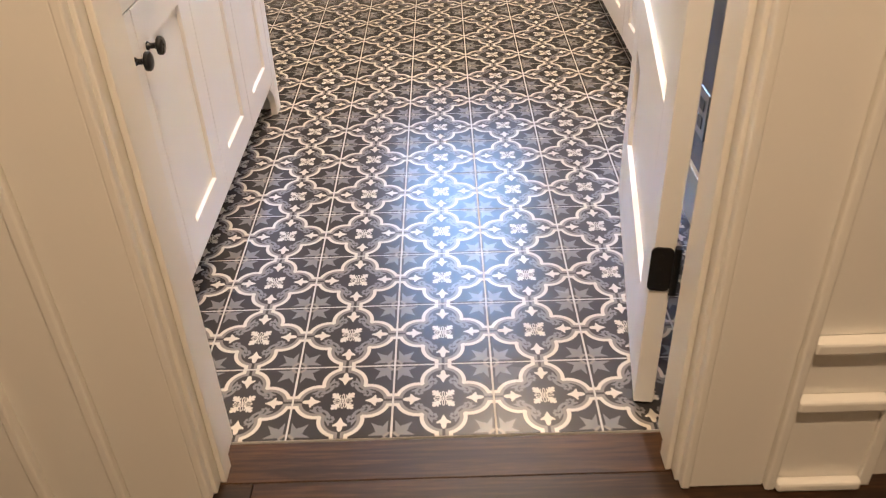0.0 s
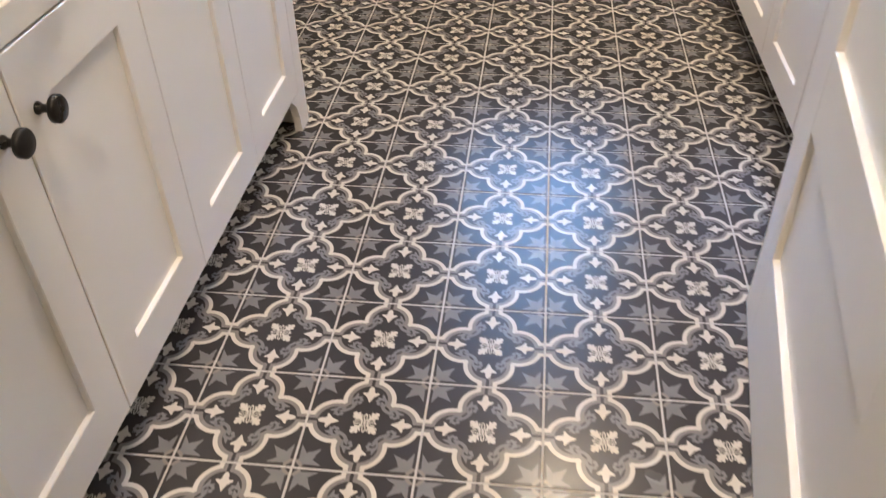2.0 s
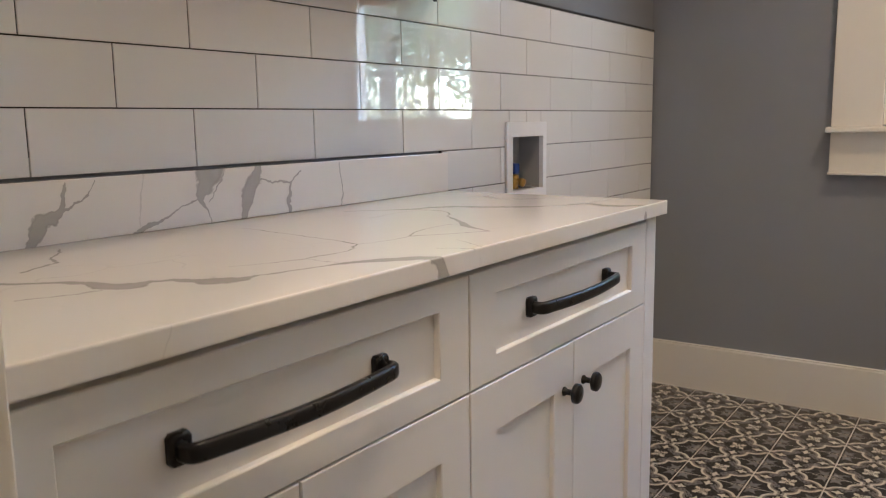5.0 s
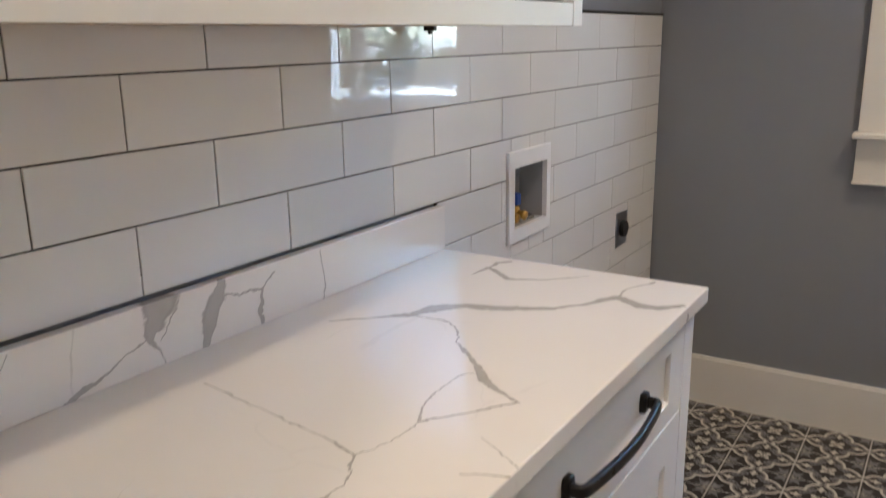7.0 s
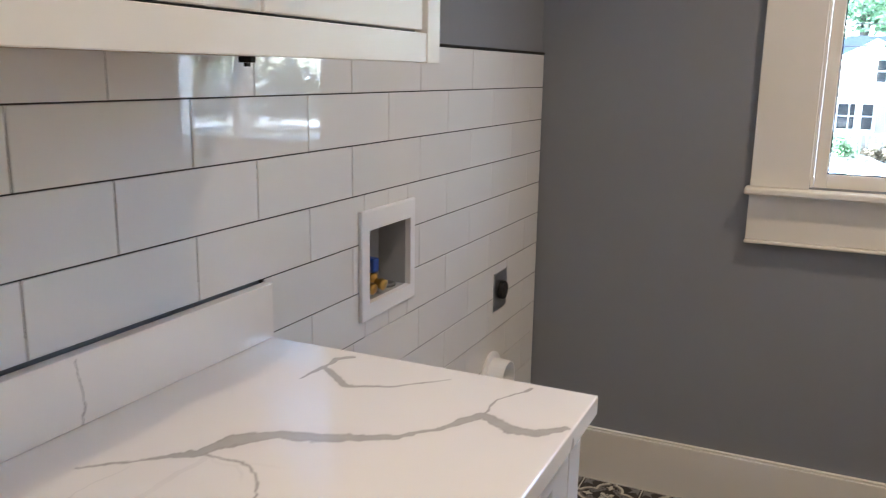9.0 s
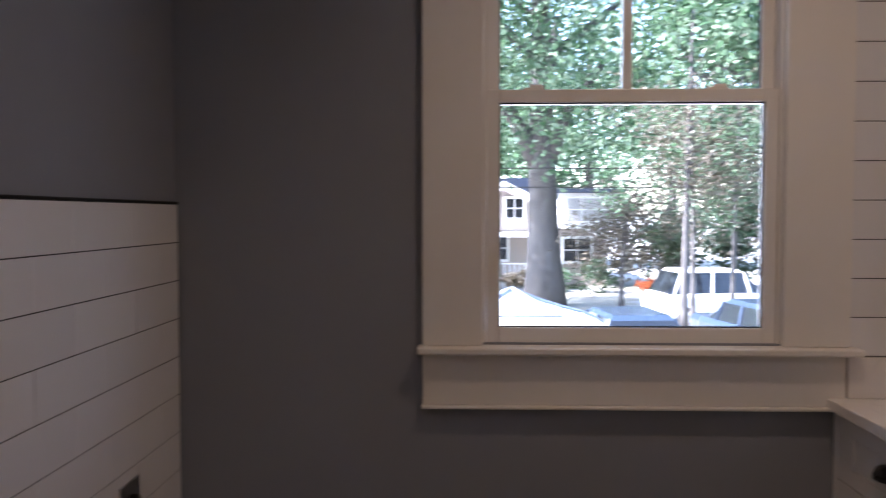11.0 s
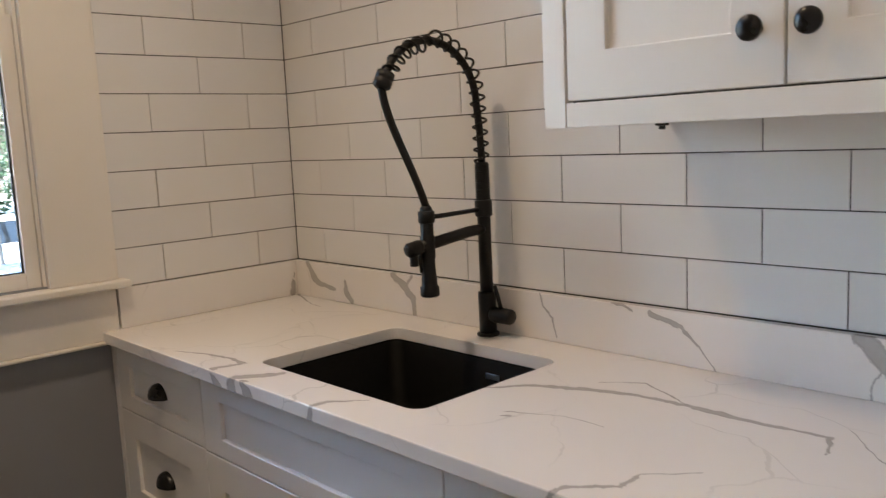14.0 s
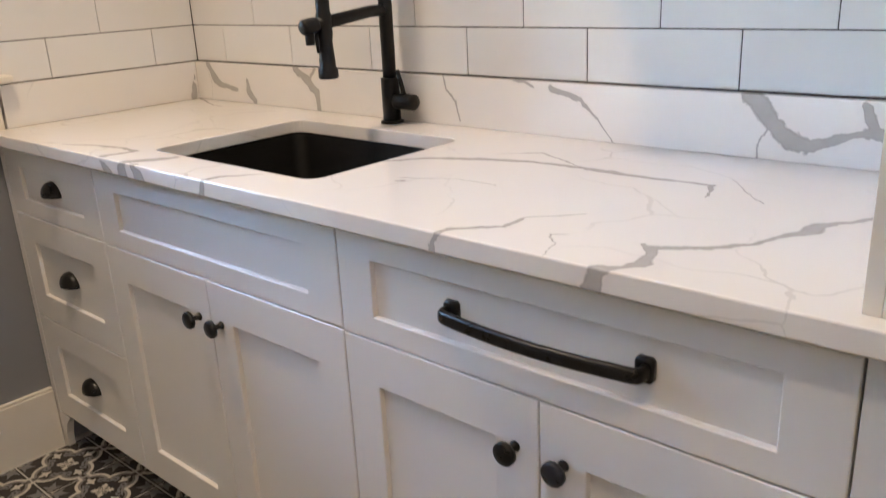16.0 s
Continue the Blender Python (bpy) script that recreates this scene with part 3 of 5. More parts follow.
structure("subfloor", (XL - 0.1, XR + 0.1, -0.2, YF + 0.1, -0.12, -0.0045), FGROUT, "pale sanded grout bed under the floor tiles", "floor")
floor = structure("floor", (XL - 0.05, XR + 0.05, -0.199, YF + 0.05, -0.0042, 0.0004), FGROUT, "patterned cement tile floor with pale grout joints", "floor")
structure("ceiling", (XL - 0.1, XR + 0.1, -0.2, YF + 0.1, CEIL, CEIL + 0.1), CEILM, "plain white painted ceiling", "ceiling")
bm = bmesh.new()
for b in ((YN - 0.13, 1.66, -0.1, CEIL), (1.872, YF + 0.15, -0.1, CEIL), (1.66, 1.872, -0.1, 0.876), (1.66, 1.872, 1.058, CEIL)):
    box(bm, XL - 0.13, XL - 0.009, *b)
tagged(part("wall_left", bm, WALL, None, "grey painted wall above a white tiled dado"), category="wall", kind="structure")
structure("wall_right", (XR + 0.009, XR + 0.13, YN - 0.13, YF + 0.15, -0.1, CEIL), WALL, "grey painted wall covered in white tile", "wall")


def wall_with_opening(name, x0, x1, y0, y1, z1, ox0, ox1, oz0, oz1, mat, label):
    bm = bmesh.new()
    box(bm, x0, ox0, y0, y1, -0.1, z1)
    box(bm, ox1, x1, y0, y1, -0.1, z1)
    box(bm, ox0, ox1, y0, y1, oz1, z1)
    if oz0 > -0.1:
        box(bm, ox0, ox1, y0, y1, -0.1, oz0)
    return tagged(part(name, bm, mat, None, label), category="wall", kind="structure")


wall_with_opening("wall_window", XL - 0.009, XR + 0.009, YF + 0.004, YF + 0.15, CEIL, WX0, WX1, WZ0, WZ1, WALL, "grey painted wall with a sash window")
wall_with_opening("wall_door", XL - 0.009, XR + 0.009, YH, YN, CEIL, OX0 - 0.02, OX1 + 0.02, -0.1, 2.07, HALLW, "pale painted wall with a doorway")
# short grey return wall that closes the run of cabinets
structure("wall_return", (0.752, XR + 0.009, 0.50, 0.636, -0.1, CEIL), WALL, "short grey painted return wall", "wall")
structure("baseboard_return", (0.752, XR, 0.486, 0.4995, -0.002, 0.15), TRIM, "cream painted baseboard", "baseboard", 0.004)

structure("baseboard_return_end", (0.739, 0.7515, 0.4855, 0.634, -0.002, 0.135), TRIM, "cream painted baseboard on the end of the return wall", "baseboard", 0.003)

# hall
structure("hall_subfloor", (-1.6, 2.4, -2.9, -0.2, -0.12, -0.02), DARK, "dark bed under the hall boards", "floor")
hall_floor = structure("hall_floor", (-1.6, 2.4, -2.9, -0.2005, -0.0205, -0.0195), DARK, "dark stained oak board floor", "floor")
structure("hall_ceiling", (-1.6, 2.4, -3.0, YH, CEIL, CEIL + 0.1), CEILM, "plain white hall ceiling", "ceiling")
structure("hall_wall_back", (-1.6, 2.4, -3.0, -2.9, -0.1, CEIL), HALLW, "plain pale hall wall", "wall")
structure("hall_wall_left", (-1.7, -1.6, -3.0, YH, -0.1, CEIL), HALLW, "plain pale hall wall", "wall")
structure("hall_wall_right", (2.4, 2.5, -3.0, YH, -0.1, CEIL), HALLW, "plain pale hall wall", "wall")
structure("hall_wall_west", (-1.6, XL - 0.009, YH, YN, -0.1, CEIL), HALLW, "plain pale hall wall", "wall")
structure("hall_wall_east", (XR + 0.009, 2.4, YH, YN, -0.1, CEIL), HALLW, "plain pale hall wall", "wall")

# doorway lining, stops and casings
jamb = empty("door_frame", "cream painted door lining with stops and stepped casings", "door frame")
jamb["kind"] = "structure"
for sx, xi in ((-1, OX0), (1, OX1)):
    solid("jamb", (min(xi, xi + sx * 0.0195), max(xi, xi + sx * 0.0195), YH - 0.002, YN + 0.002, 0, 2.05), TRIM, jamb, bevel=0.002)
    a, b = sorted((xi - sx * 0.011, xi - sx * 0.0005))
    solid("door_stop", (a, b, YH + 0.022, YH + 0.062, 0, 2.04), TRIM, jamb, bevel=0.002)
    # casing: a flat board with an inner bead and an outer back band
    a, b = sorted((xi + sx * 0.006, xi + sx * 0.022))
    solid("casing_bead", (a, b, YH - 0.022, YH - 0.0005, 0, 2.06), TRIM, jamb, bevel=0.004)
    a, b = sorted((xi + sx * 0.0225, xi + sx * 0.148))
    solid("casing_board", (a, b, YH - 0.017, YH - 0.0005, 0, 2.19), TRIM, jamb, bevel=0.002)
    a, b = sorted((xi + sx * 0.1485, xi + sx * 0.166))
    solid("back_band", (a, b, YH - 0.030, YH - 0.0005, 0, 2.20), TRIM, jamb, bevel=0.004)
    a, b = sorted((xi + sx * 0.006, xi + sx * 0.11))
    solid("inner_casing", (a, b, YN + 0.0025, YN + 0.018, 0, 2.15), TRIM, jamb, bevel=0.002)
solid("head_jamb", (OX0, OX1, YH - 0.002, YN + 0.002, 2.05, 2.0695), TRIM, jamb, bevel=0.002)
solid("head_casing", (OX0 - 0.022, OX1 + 0.022, YH - 0.0165, YH - 0.0005, 2.062, 2.19), TRIM, jamb, bevel=0.002)

# panelled wainscot beside the doorway in the hall
wain = empty("wainscot", "cream painted wainscot with recessed panel, capped baseboard and shoe", "wainscot")
wain["kind"] = "structure"
wx0, wx1 = OX1 + 0.1665, 0.815
solid("baseboard_board", (wx0, wx1, YH - 0.016, YH - 0.0005, 0.0, 0.185), TRIM, wain, bevel=0.002)
solid("baseboard_cap", (wx0, wx1, YH - 0.030, YH - 0.0005, 0.1855, 0.21), TRIM, wain, bevel=0.005)
solid("shoe_moulding", (wx0, wx1, YH - 0.036, YH - 0.0165, 0.0, 0.022), TRIM, wain, bevel=0.006)
solid("bottom_rail", (wx0, 2.39, YH - 0.010, YH - 0.0005, 0.2105, 0.305), TRIM, wain, bevel=0.002)
solid("panel_ledge", (wx0 + 0.002, 2.39, YH - 0.026, YH - 0.0005, 0.3055, 0.33), TRIM, wain, bevel=0.005)
solid("recessed_panel", (wx0, 2.39, YH - 0.004, YH - 0.0005, 0.3305, 1.2), TRIM, wain)
solid("panel_stile", (0.8155, 0.835, YH - 0.024, YH - 0.0005, 0.0, 0.21), TRIM, wain, bevel=0.002)
lw = empty("hall_trim", "cream painted boards beside the doorway", "trim")
lw["kind"] = "structure"
solid("flat_board", (-0.588, OX0 - 0.1665, YH - 0.008, YH - 0.0005, 0.0, 2.2), TRIM, lw)
solid("edge_bead", (-0.606, -0.5885, YH - 0.026, YH - 0.0005, 0.0, 2.2), TRIM, lw, bevel=0.004)
solid("outer_board", (-0.76, -0.6065, YH - 0.016, YH - 0.0005, 0.0, 2.2), TRIM, lw, bevel=0.002)

# baseboards in the room
structure("baseboard_window", (XL, 0.745, YF - 0.014, YF + 0.0035, -0.002, 0.178), TRIM, "tall cream painted baseboard", "baseboard", 0.003)
structure("baseboard_cap", (XL, 0.745, YF - 0.010, YF + 0.003, 0.1785, 0.186), TRIM, "eased top edge of the baseboard", "baseboard", 0.002)
structure("baseboard_left", (XL + 0.0005, XL + 0.014, 1.335, YF - 0.0145, -0.002, 0.178), TRIM, "tall cream painted baseboard", "baseboard", 0.003)

# ---- the door, open into the room ----
DT = 0.036
door = empty("door", "white painted five-panel door standing open, black hinges", "door")
door["kind"] = "structure"
ang = math.atan2(0.107, 0.726)
DM = Matrix.Translation((0.468, -0.134, 0)) @ Matrix.Rotation(-ang, 4, "Z")   # local y along the leaf, local x through it
DW, DZ0, DZ1 = 0.80, 0.012, 2.035
bm = bmesh.new()
zs = [0.21 + 0.375 * i for i in range(5)]
box(bm, 0, DT, 0.0, 0.115, DZ0, DZ1, 0.0015)
box(bm, 0, DT, DW - 0.115, DW, DZ0, DZ1, 0.0015)
prev = DZ0
for z in zs:
    box(bm, 0, DT, 0.1152, DW - 0.1152, prev, z, 0.0015)
    prev = z + 0.245
box(bm, 0, DT, 0.1152, DW - 0.1152, prev, DZ1, 0.0015)
bm.transform(DM)
part("door_frame_members", bm, DOORM, door)
for z in zs:
    bm = bmesh.new()
    box(bm, 0.012, DT - 0.012, 0.1153, DW - 0.1153, z + 0.0002, z + 0.2448)
    bm.transform(DM)
    part("door_panel", bm, DOORM, door)
for hz in (0.285, 1.02, 1.80):
    bm = bmesh.new()
    leaf = rounded(-0.004, DT - 0.002, hz, hz + 0.09, 0.010)
    fa, fb = [bm.verts.new((x, -0.0034, z)) for x, z in leaf], [bm.verts.new((x, -0.0005, z)) for x, z in leaf]
    bm.faces.new(fa)
    bm.faces.new(fb)
    for i in range(len(leaf)):
        bm.faces.new((fa[i], fa[(i + 1) % len(leaf)], fb[(i + 1) % len(leaf)], fb[i]))
    for z in (0.016, 0.045, 0.074):
        lathe(bm, [(0.0035, 0), (0.003, 0.0008), (0.001, 0.0008)], Matrix.Translation((0.014, -0.0034, hz + z)) @ Matrix.Rotation(radians(90), 4, "X"), 10)
    lathe(bm, [(0.0065, -0.003), (0.0065, 0.093)], Matrix.Translation((DT + 0.004, -0.004, hz)), 12)
    lathe(bm, [(0.003, -0.008), (0.008, -0.005), (0.003, -0.003)], Matrix.Translation((DT + 0.004, -0.004, hz)), 12)
    bm.transform(DM)
    part("hinge", bm, BLACK, door, "matt black butt hinge")
bm = bmesh.new()
lathe(bm, [(0.026, 0), (0.026, 0.006), (0.011, 0.01), (0.011, 0.04), (0.027, 0.05), (0.027, 0.06), (0.012, 0.066)], DM @ Matrix.Translation((0, DW - 0.06, 0.95)) @ Matrix.Rotation(radians(-90), 4, "Y"), 20)
smooth(part("door_knob", bm, BLACK, door, "matt black door knob"))

# ---- cabinets ----
KN = [(0.0085, 0), (0.0085, 0.002), (0.0055, 0.006), (0.0055, 0.015), (0.010, 0.019), (0.018, 0.022), (0.018, 0.0285), (0.0155, 0.031), (0.004, 0.032)]


def knob(parent, m, u, v, w):
    bm = bmesh.new()
    lathe(bm, KN, m @ Matrix.Translation((u, v, w)), 20)
    return smooth(part("knob", bm, BLACKG, parent, "round dark bronze knob"))


def bar_pull(parent, m, u0, u1, v, w):
    """A bowed flat bar whose ends turn back to two squared feet."""
    bm = bmesh.new()
    half, mid = (u1 - u0) / 2, (u0 + u1) / 2
    right = [(half - 0.004, 0.003), (half - 0.0025, 0.014), (half - 0.0025, 0.021), (half - 0.005, 0.026), (half - 0.010, 0.0285), (half - 0.018, 0.030)]
    bow = [((half - 0.018) * q / 10, 0.030 + 0.011 * math.cos(math.pi / 2 * q / 10)) for q in range(-9, 10)]
    line = [(-a, o) for a, o in right] + bow + right[::-1]
    prev = None
    for i, (a, o) in enumerate(line):
        a0, o0 = line[max(i - 1, 0)]
        a1, o1 = line[min(i + 1, len(line) - 1)]
        tg = Vector((a1 - a0, o1 - o0)).normalized()
        hh, dd = 0.0098, 0.0058
        ring = [bm.verts.new(m @ Vector((mid + a - tg.y * b * dd, v + c * hh, w + o + tg.x * b * dd))) for c, b in ((-1, -0.5), (-0.75, -0.9), (-0.4, -1), (0.4, -1), (0.75, -0.9), (1, -0.5), (1, 0.5), (0.75, 0.9), (0.4, 1), (-0.4, 1), (-0.75, 0.9), (-1, 0.5))]
        if prev:
            for j in range(12):
                bm.faces.new((prev[j], prev[(j + 1) % 12], ring[(j + 1) % 12], ring[j]))
        else:
            bm.faces.new(ring)
        prev = ring
    bm.faces.new(prev)
    ob = smooth(part("bar_pull", bm, BLACKG, parent, "bowed dark bronze bar pull"))
    for u, s in ((u0, 1), (u1, -1)):
        fb = bmesh.new()
        prev = None
        for h, e, g in ((0, 0.0125, 0.0165), (0.007, 0.0125, 0.0165), (0.0095, 0.0115, 0.0155), (0.0105, 0.009, 0.013)):
            c = 0.72
            ring = [fb.verts.new(m @ Vector((u + s * 0.006 + a * e, v + b * g, w + h))) for a, b in ((-1, -c), (-c, -1), (c, -1), (1, -c), (1, c), (c, 1), (-c, 1), (-1, c))]
            if prev:
                for j in range(8):
                    fb.faces.new((prev[j], prev[(j + 1) % 8], ring[(j + 1) % 8], ring[j]))
            else:
                fb.faces.new(ring)
            prev = ring
        fb.faces.new(prev)
        smooth(part("pull_foot", fb, BLACKG, ob))
    return ob


def cup_pull(parent, m, u, v, w, a=0.040, h=0.036, d=0.028):
    """A bin pull: a quarter dome open below."""
    bm = bmesh.new()
    nu, nv = 18, 8
    for sh in (1.0, 0.9):
        grid = []
        for i in range(nu + 1):
            th = math.pi * i / nu
            row = []
            for j in range(nv + 1):
                ph = math.pi / 2 * j / nv
                row.append(bm.verts.new(m @ Vector((u + sh * a * math.cos(th), v - h / 2 + sh * h * math.sin(th) * math.cos(ph), w + sh * d * math.sin(th) * math.sin(ph) ** 0.8))))
            grid.append(row)
        for i in range(nu):
            for j in range(nv):
                try:
                    bm.faces.new((grid[i][j], grid[i + 1][j], grid[i + 1][j + 1], grid[i][j + 1]))
                except ValueError:
                    pass
    bmesh.ops.remove_doubles(bm, verts=bm.verts, dist=0.0002)
    return smooth(part("cup_pull", bm, BLACKG, parent, "dark bronze cup pull"))


G = 0.0015          # half a reveal between fronts
TOE = 0.113


def fronts(cab, m, u0, u1, z0, z1, rail_v, name, rail_u=0.074):
    bm = bmesh.new()
    shaker(bm, m, u0 + G, u1 - G, z0 + G, z1 - G, rail_u, rail_v)
    return part(name, bm, CAB, cab)


def carcass(cab, side, xf, y0, y1, xw, legs=()):
    """Box behind the fronts with a recessed toe board."""
    a, b = sorted((xf - side * 0.0208, xw))
    solid("carcass", (a, b, y0 + 0.0003, y1 - 0.0003, TOE, ZC - 0.0315), CAB, cab)
    a, b = sorted((xf - side * 0.085, xf - side * 0.10))
    solid("toe_board", (a, b, y0 + 0.0003, y1 - 0.0003, 0.0, TOE - 0.0005), CAB, cab)


MLX, MRX = -0.462, 0.767     # planes behind the fronts (fronts are 20 mm thick)
ML = Matrix(((0, 0, 1, MLX), (1, 0, 0, 0), (0, 1, 0, 0), (0, 0, 0, 1)))
MR = Matrix(((0, 0, -1, MRX), (1, 0, 0, 0), (0, 1, 0, 0), (0, 0, 0, 1)))
ZD = 0.702


def leg(cab, side, xf, y0, y1, flare):
    """End stile that runs to the floor, with a curved bracket towards the toe space."""
    bm = bmesh.new()
    a, b = sorted((xf, xf - side * 0.0205))
    box(bm, a, b, y0, y1, 0.0, ZC - 0.0315, 0.0012)
    part("end_stile", bm, CAB, cab)
    bm = bmesh.new()
    pts = [(0, 0), (0.0, TOE - 0.001), (flare * 0.06, TOE - 0.001), (flare * 0.03, TOE * 0.75), (flare * 0.012, TOE * 0.4), (flare * 0.008, 0)]
    ys = y0 if flare < 0 else y1
    va = [bm.verts.new((a + 0.0005, ys + p, q)) for p, q in pts]
    vb = [bm.verts.new((b - 0.0005, ys + p, q)) for p, q in pts]
    bm.faces.new(va)
    bm.faces.new(vb)
    for i in range(len(pts)):
        j = (i + 1) % len(pts)
        bm.faces.new((va[i], va[j], vb[j], vb[i]))
    part("leg_bracket", bm, CAB, cab)


def drawer_door_unit(side, m, xf, xw, y0, y1, label, pull=True, end=None):
    cab = empty("base_cabinet", label, "cabinet", "base cabinets")
    carcass(cab, side, xf, y0, y1, xw)
    dr = fronts(cab, m, y0, y1, ZD, ZC - 0.040, 0.040, "drawer_front")
    if pull:
        c = (y0 + y1) / 2
        bar_pull(dr, m, c - 0.157, c + 0.157, 0.792, 0.0105)
    mid = (y0 + y1) / 2
    for a, b, ku in ((y0, mid, mid - 0.040), (mid, y1, mid + 0.040)):
        dd = fronts(cab, m, a, b, TOE, ZD, 0.080, "cabinet_door")
        knob(dd, m, ku, 0.617, 0.02)
    return cab


WALLX_L, WALLX_R = XL + 0.0005, XR - 0.0005
ca = drawer_door_unit(1, ML, MLX + 0.02, WALLX_L, -0.145, 0.553, "white shaker base cabinet, wide drawer above two doors")
cb = drawer_door_unit(1, ML, MLX + 0.02, WALLX_L, 0.553, 1.245, "white shaker base cabinet with legs at its exposed end")
leg(cb, 1, MLX + 0.0203, 1.2455, 1.302, -1)
solid("end_panel", (WALLX_L, MLX - 0.001, 1.2835, 1.302, 0.0, ZC - 0.0315), CAB, cb)
solid("filler", (MLX - 0.0005, MLX + 0.0195, YN + 0.02, -0.1455, TOE, ZC - 0.0315), CAB, ca)

# right-hand run
cd = empty("drawer_cabinet", "white shaker three-drawer base cabinet with cup pulls", "cabinet", "base cabinets")
carcass(cd, -1, MRX - 0.02, 2.322, 2.797, WALLX_R)
for z0, z1, rv in ((0.708, ZC - 0.040, 0.042), (0.415, 0.708, 0.072), (TOE, 0.415, 0.076)):
    df = fronts(cd, MR, 2.322, 2.797, z0, z1, rv, "drawer_front", 0.078)
    cup_pull(df, MR, 2.5595, (z0 + z1) / 2 + 0.005, 0.0115)
leg(cd, -1, MRX - 0.0203, 2.7975, 2.822, -1)
cs = empty("sink_cabinet", "white shaker sink base with false drawer front and two doors", "cabinet", "base cabinets")
carcass(cs, -1, MRX - 0.02, 1.523, 2.322, WALLX_R - 0.1)
cs.children[0].data.clear_geometry()
bm = bmesh.new()
for b in ((MRX + 0.001, MRX + 0.02, 1.5233, 1.541, TOE, ZC - 0.0315), (MRX + 0.001, WALLX_R, 1.5233, 1.541, TOE, 0.6), (MRX + 0.001, WALLX_R, 2.304, 2.3217, TOE, 0.6), (MRX + 0.001, MRX + 0.018, 1.5415, 2.3035, TOE, ZC - 0.0315)):
    box(bm, *b)
bm.to_mesh(cs.children[0].data)
bm.free()
fronts(cs, MR, 1.523, 2.322, ZD + 0.003, ZC - 0.040, 0.042, "false_front", 0.082)
for a, b, ku in ((1.523, 1.9225, 1.886), (1.9225, 2.322, 1.962)):
    dd = fronts(cs, MR, a, b, TOE, ZD + 0.003, 0.080, "cabinet_door")
    knob(dd, MR, ku, 0.617, 0.02)
drawer_door_unit(-1, MR, MRX - 0.02, WALLX_R, 0.752, 1.523, "white shaker base cabinet with bowed drawer pull")
ce = empty("end_cabinet", "narrow white base cabinet beside the return wall", "cabinet", "base cabinets")
solid("carcass", (MRX + 0.0008, WALLX_R, 0.6365, 0.7517, TOE, ZC - 0.0315), CAB, ce)
solid("front_panel", (MRX - 0.02, MRX + 0.0003, 0.6365, 0.7503, TOE, ZC - 0.040), CAB, ce, bevel=0.001)
solid("toe_board", (MRX + 0.065, MRX + 0.08, 0.6365, 0.7517, 0.0, TOE - 0.0005), CAB, ce)
tw = empty("counter_cabinet", "tall white cabinet standing on the worktop", "cabinet")
solid("side_panel", (0.752, XR - 0.001, 0.745, 0.763, ZC + 0.0005, 2.35), CAB, tw, bevel=0.001)
solid("body", (0.772, XR - 0.001, 0.637, 0.7445, ZC + 0.0005, 2.35), CAB, tw)
solid("front", (0.752, 0.7715, 0.637, 0.7445, ZC + 0.0005, 2.35), CAB, tw, bevel=0.001)

# ---- worktops and backsplashes ----
tagged(solid("worktop", (XL + 0.0005, -0.424, YN + 0.001, 1.322, ZC - 0.03, ZC), QUARTZ_L, None, "white quartz worktop with grey veins on the cabinets", 0.0025), category="worktop")
SX0, SX1, SY0, SY1 = 0.826, 1.228, 1.667, 2.195


bm = bmesh.new()
outer = [(0.722, 0.6365), (XR - 0.0005, 0.6365), (XR - 0.0005, YF + 0.002), (0.722, YF + 0.002)]
es = []
for lp in (outer, rounded(SX0, SX1, SY0, SY1, 0.032)):
    vs = [bm.verts.new((x, y, ZC)) for x, y in lp]
    es += [bm.edges.new((vs[i], vs[(i + 1) % len(vs)])) for i in range(len(vs))]
bmesh.ops.triangle_fill(bm, edges=es, use_beauty=True)
ext = bmesh.ops.extrude_face_region(bm, geom=list(bm.faces))["geom"]
bmesh.ops.translate(bm, verts=[g for g in ext if isinstance(g, bmesh.types.BMVert)], vec=(0, 0, -0.03))
wt = tagged(part("worktop", bm, QUARTZ_R, None, "white quartz worktop with bold grey veins and a sink cut-out"), category="worktop")
bv = wt.modifiers.new("eased", "BEVEL")
bv.width, bv.segments, bv.limit_method, bv.angle_limit = 0.0025, 2, "ANGLE", radians(60)
BS = 0.0205
tagged(solid("backsplash", (XL + 0.0005, XL + BS, YN + 0.001, 1.322, ZC + 0.0005, TZ - 0.004), QUARTZ_LB, None, "veined quartz upstand along the tiled wall", 0.0015), category="backsplash")
tagged(solid("backsplash", (XR - BS, XR - 0.0005, 0.7635, YF - 0.0005, ZC + 0.0005, TZ + 0.009), QUARTZ_RB, None, "veined quartz upstand behind the sink", 0.0015), category="backsplash")
tagged(solid("backsplash", (0.7735, XR - BS - 0.0005, YF - BS, YF - 0.0005, ZC + 0.0005, TZ + 0.009), QUARTZ_RB, None, "quartz upstand beside the window", 0.0015), category="backsplash")

# ---- sink ----
sink = empty("sink", "black composite undermount sink bowl", "sink")
bm = bmesh.new()
loops = []
for inset, z, r in ((-0.006, ZC - 0.0305, 0.036), (-0.001, ZC - 0.034, 0.034), (0.004, ZC - 0.19, 0.04), (0.03, ZC - 0.215, 0.05)):
    loops.append([bm.verts.new((x, y, z)) for x, y in rounded(SX0 + inset, SX1 - inset, SY0 + inset, SY1 - inset, r)])
for a, b in zip(loops, loops[1:]):
    for i in range(len(a)):
        bm.faces.new((a[i], a[(i + 1) % len(a)], b[(i + 1) % len(a)], b[i]))
bm.faces.new(loops[-1])
smooth(part("bowl", bm, SINKM, sink))
bm = bmesh.new()
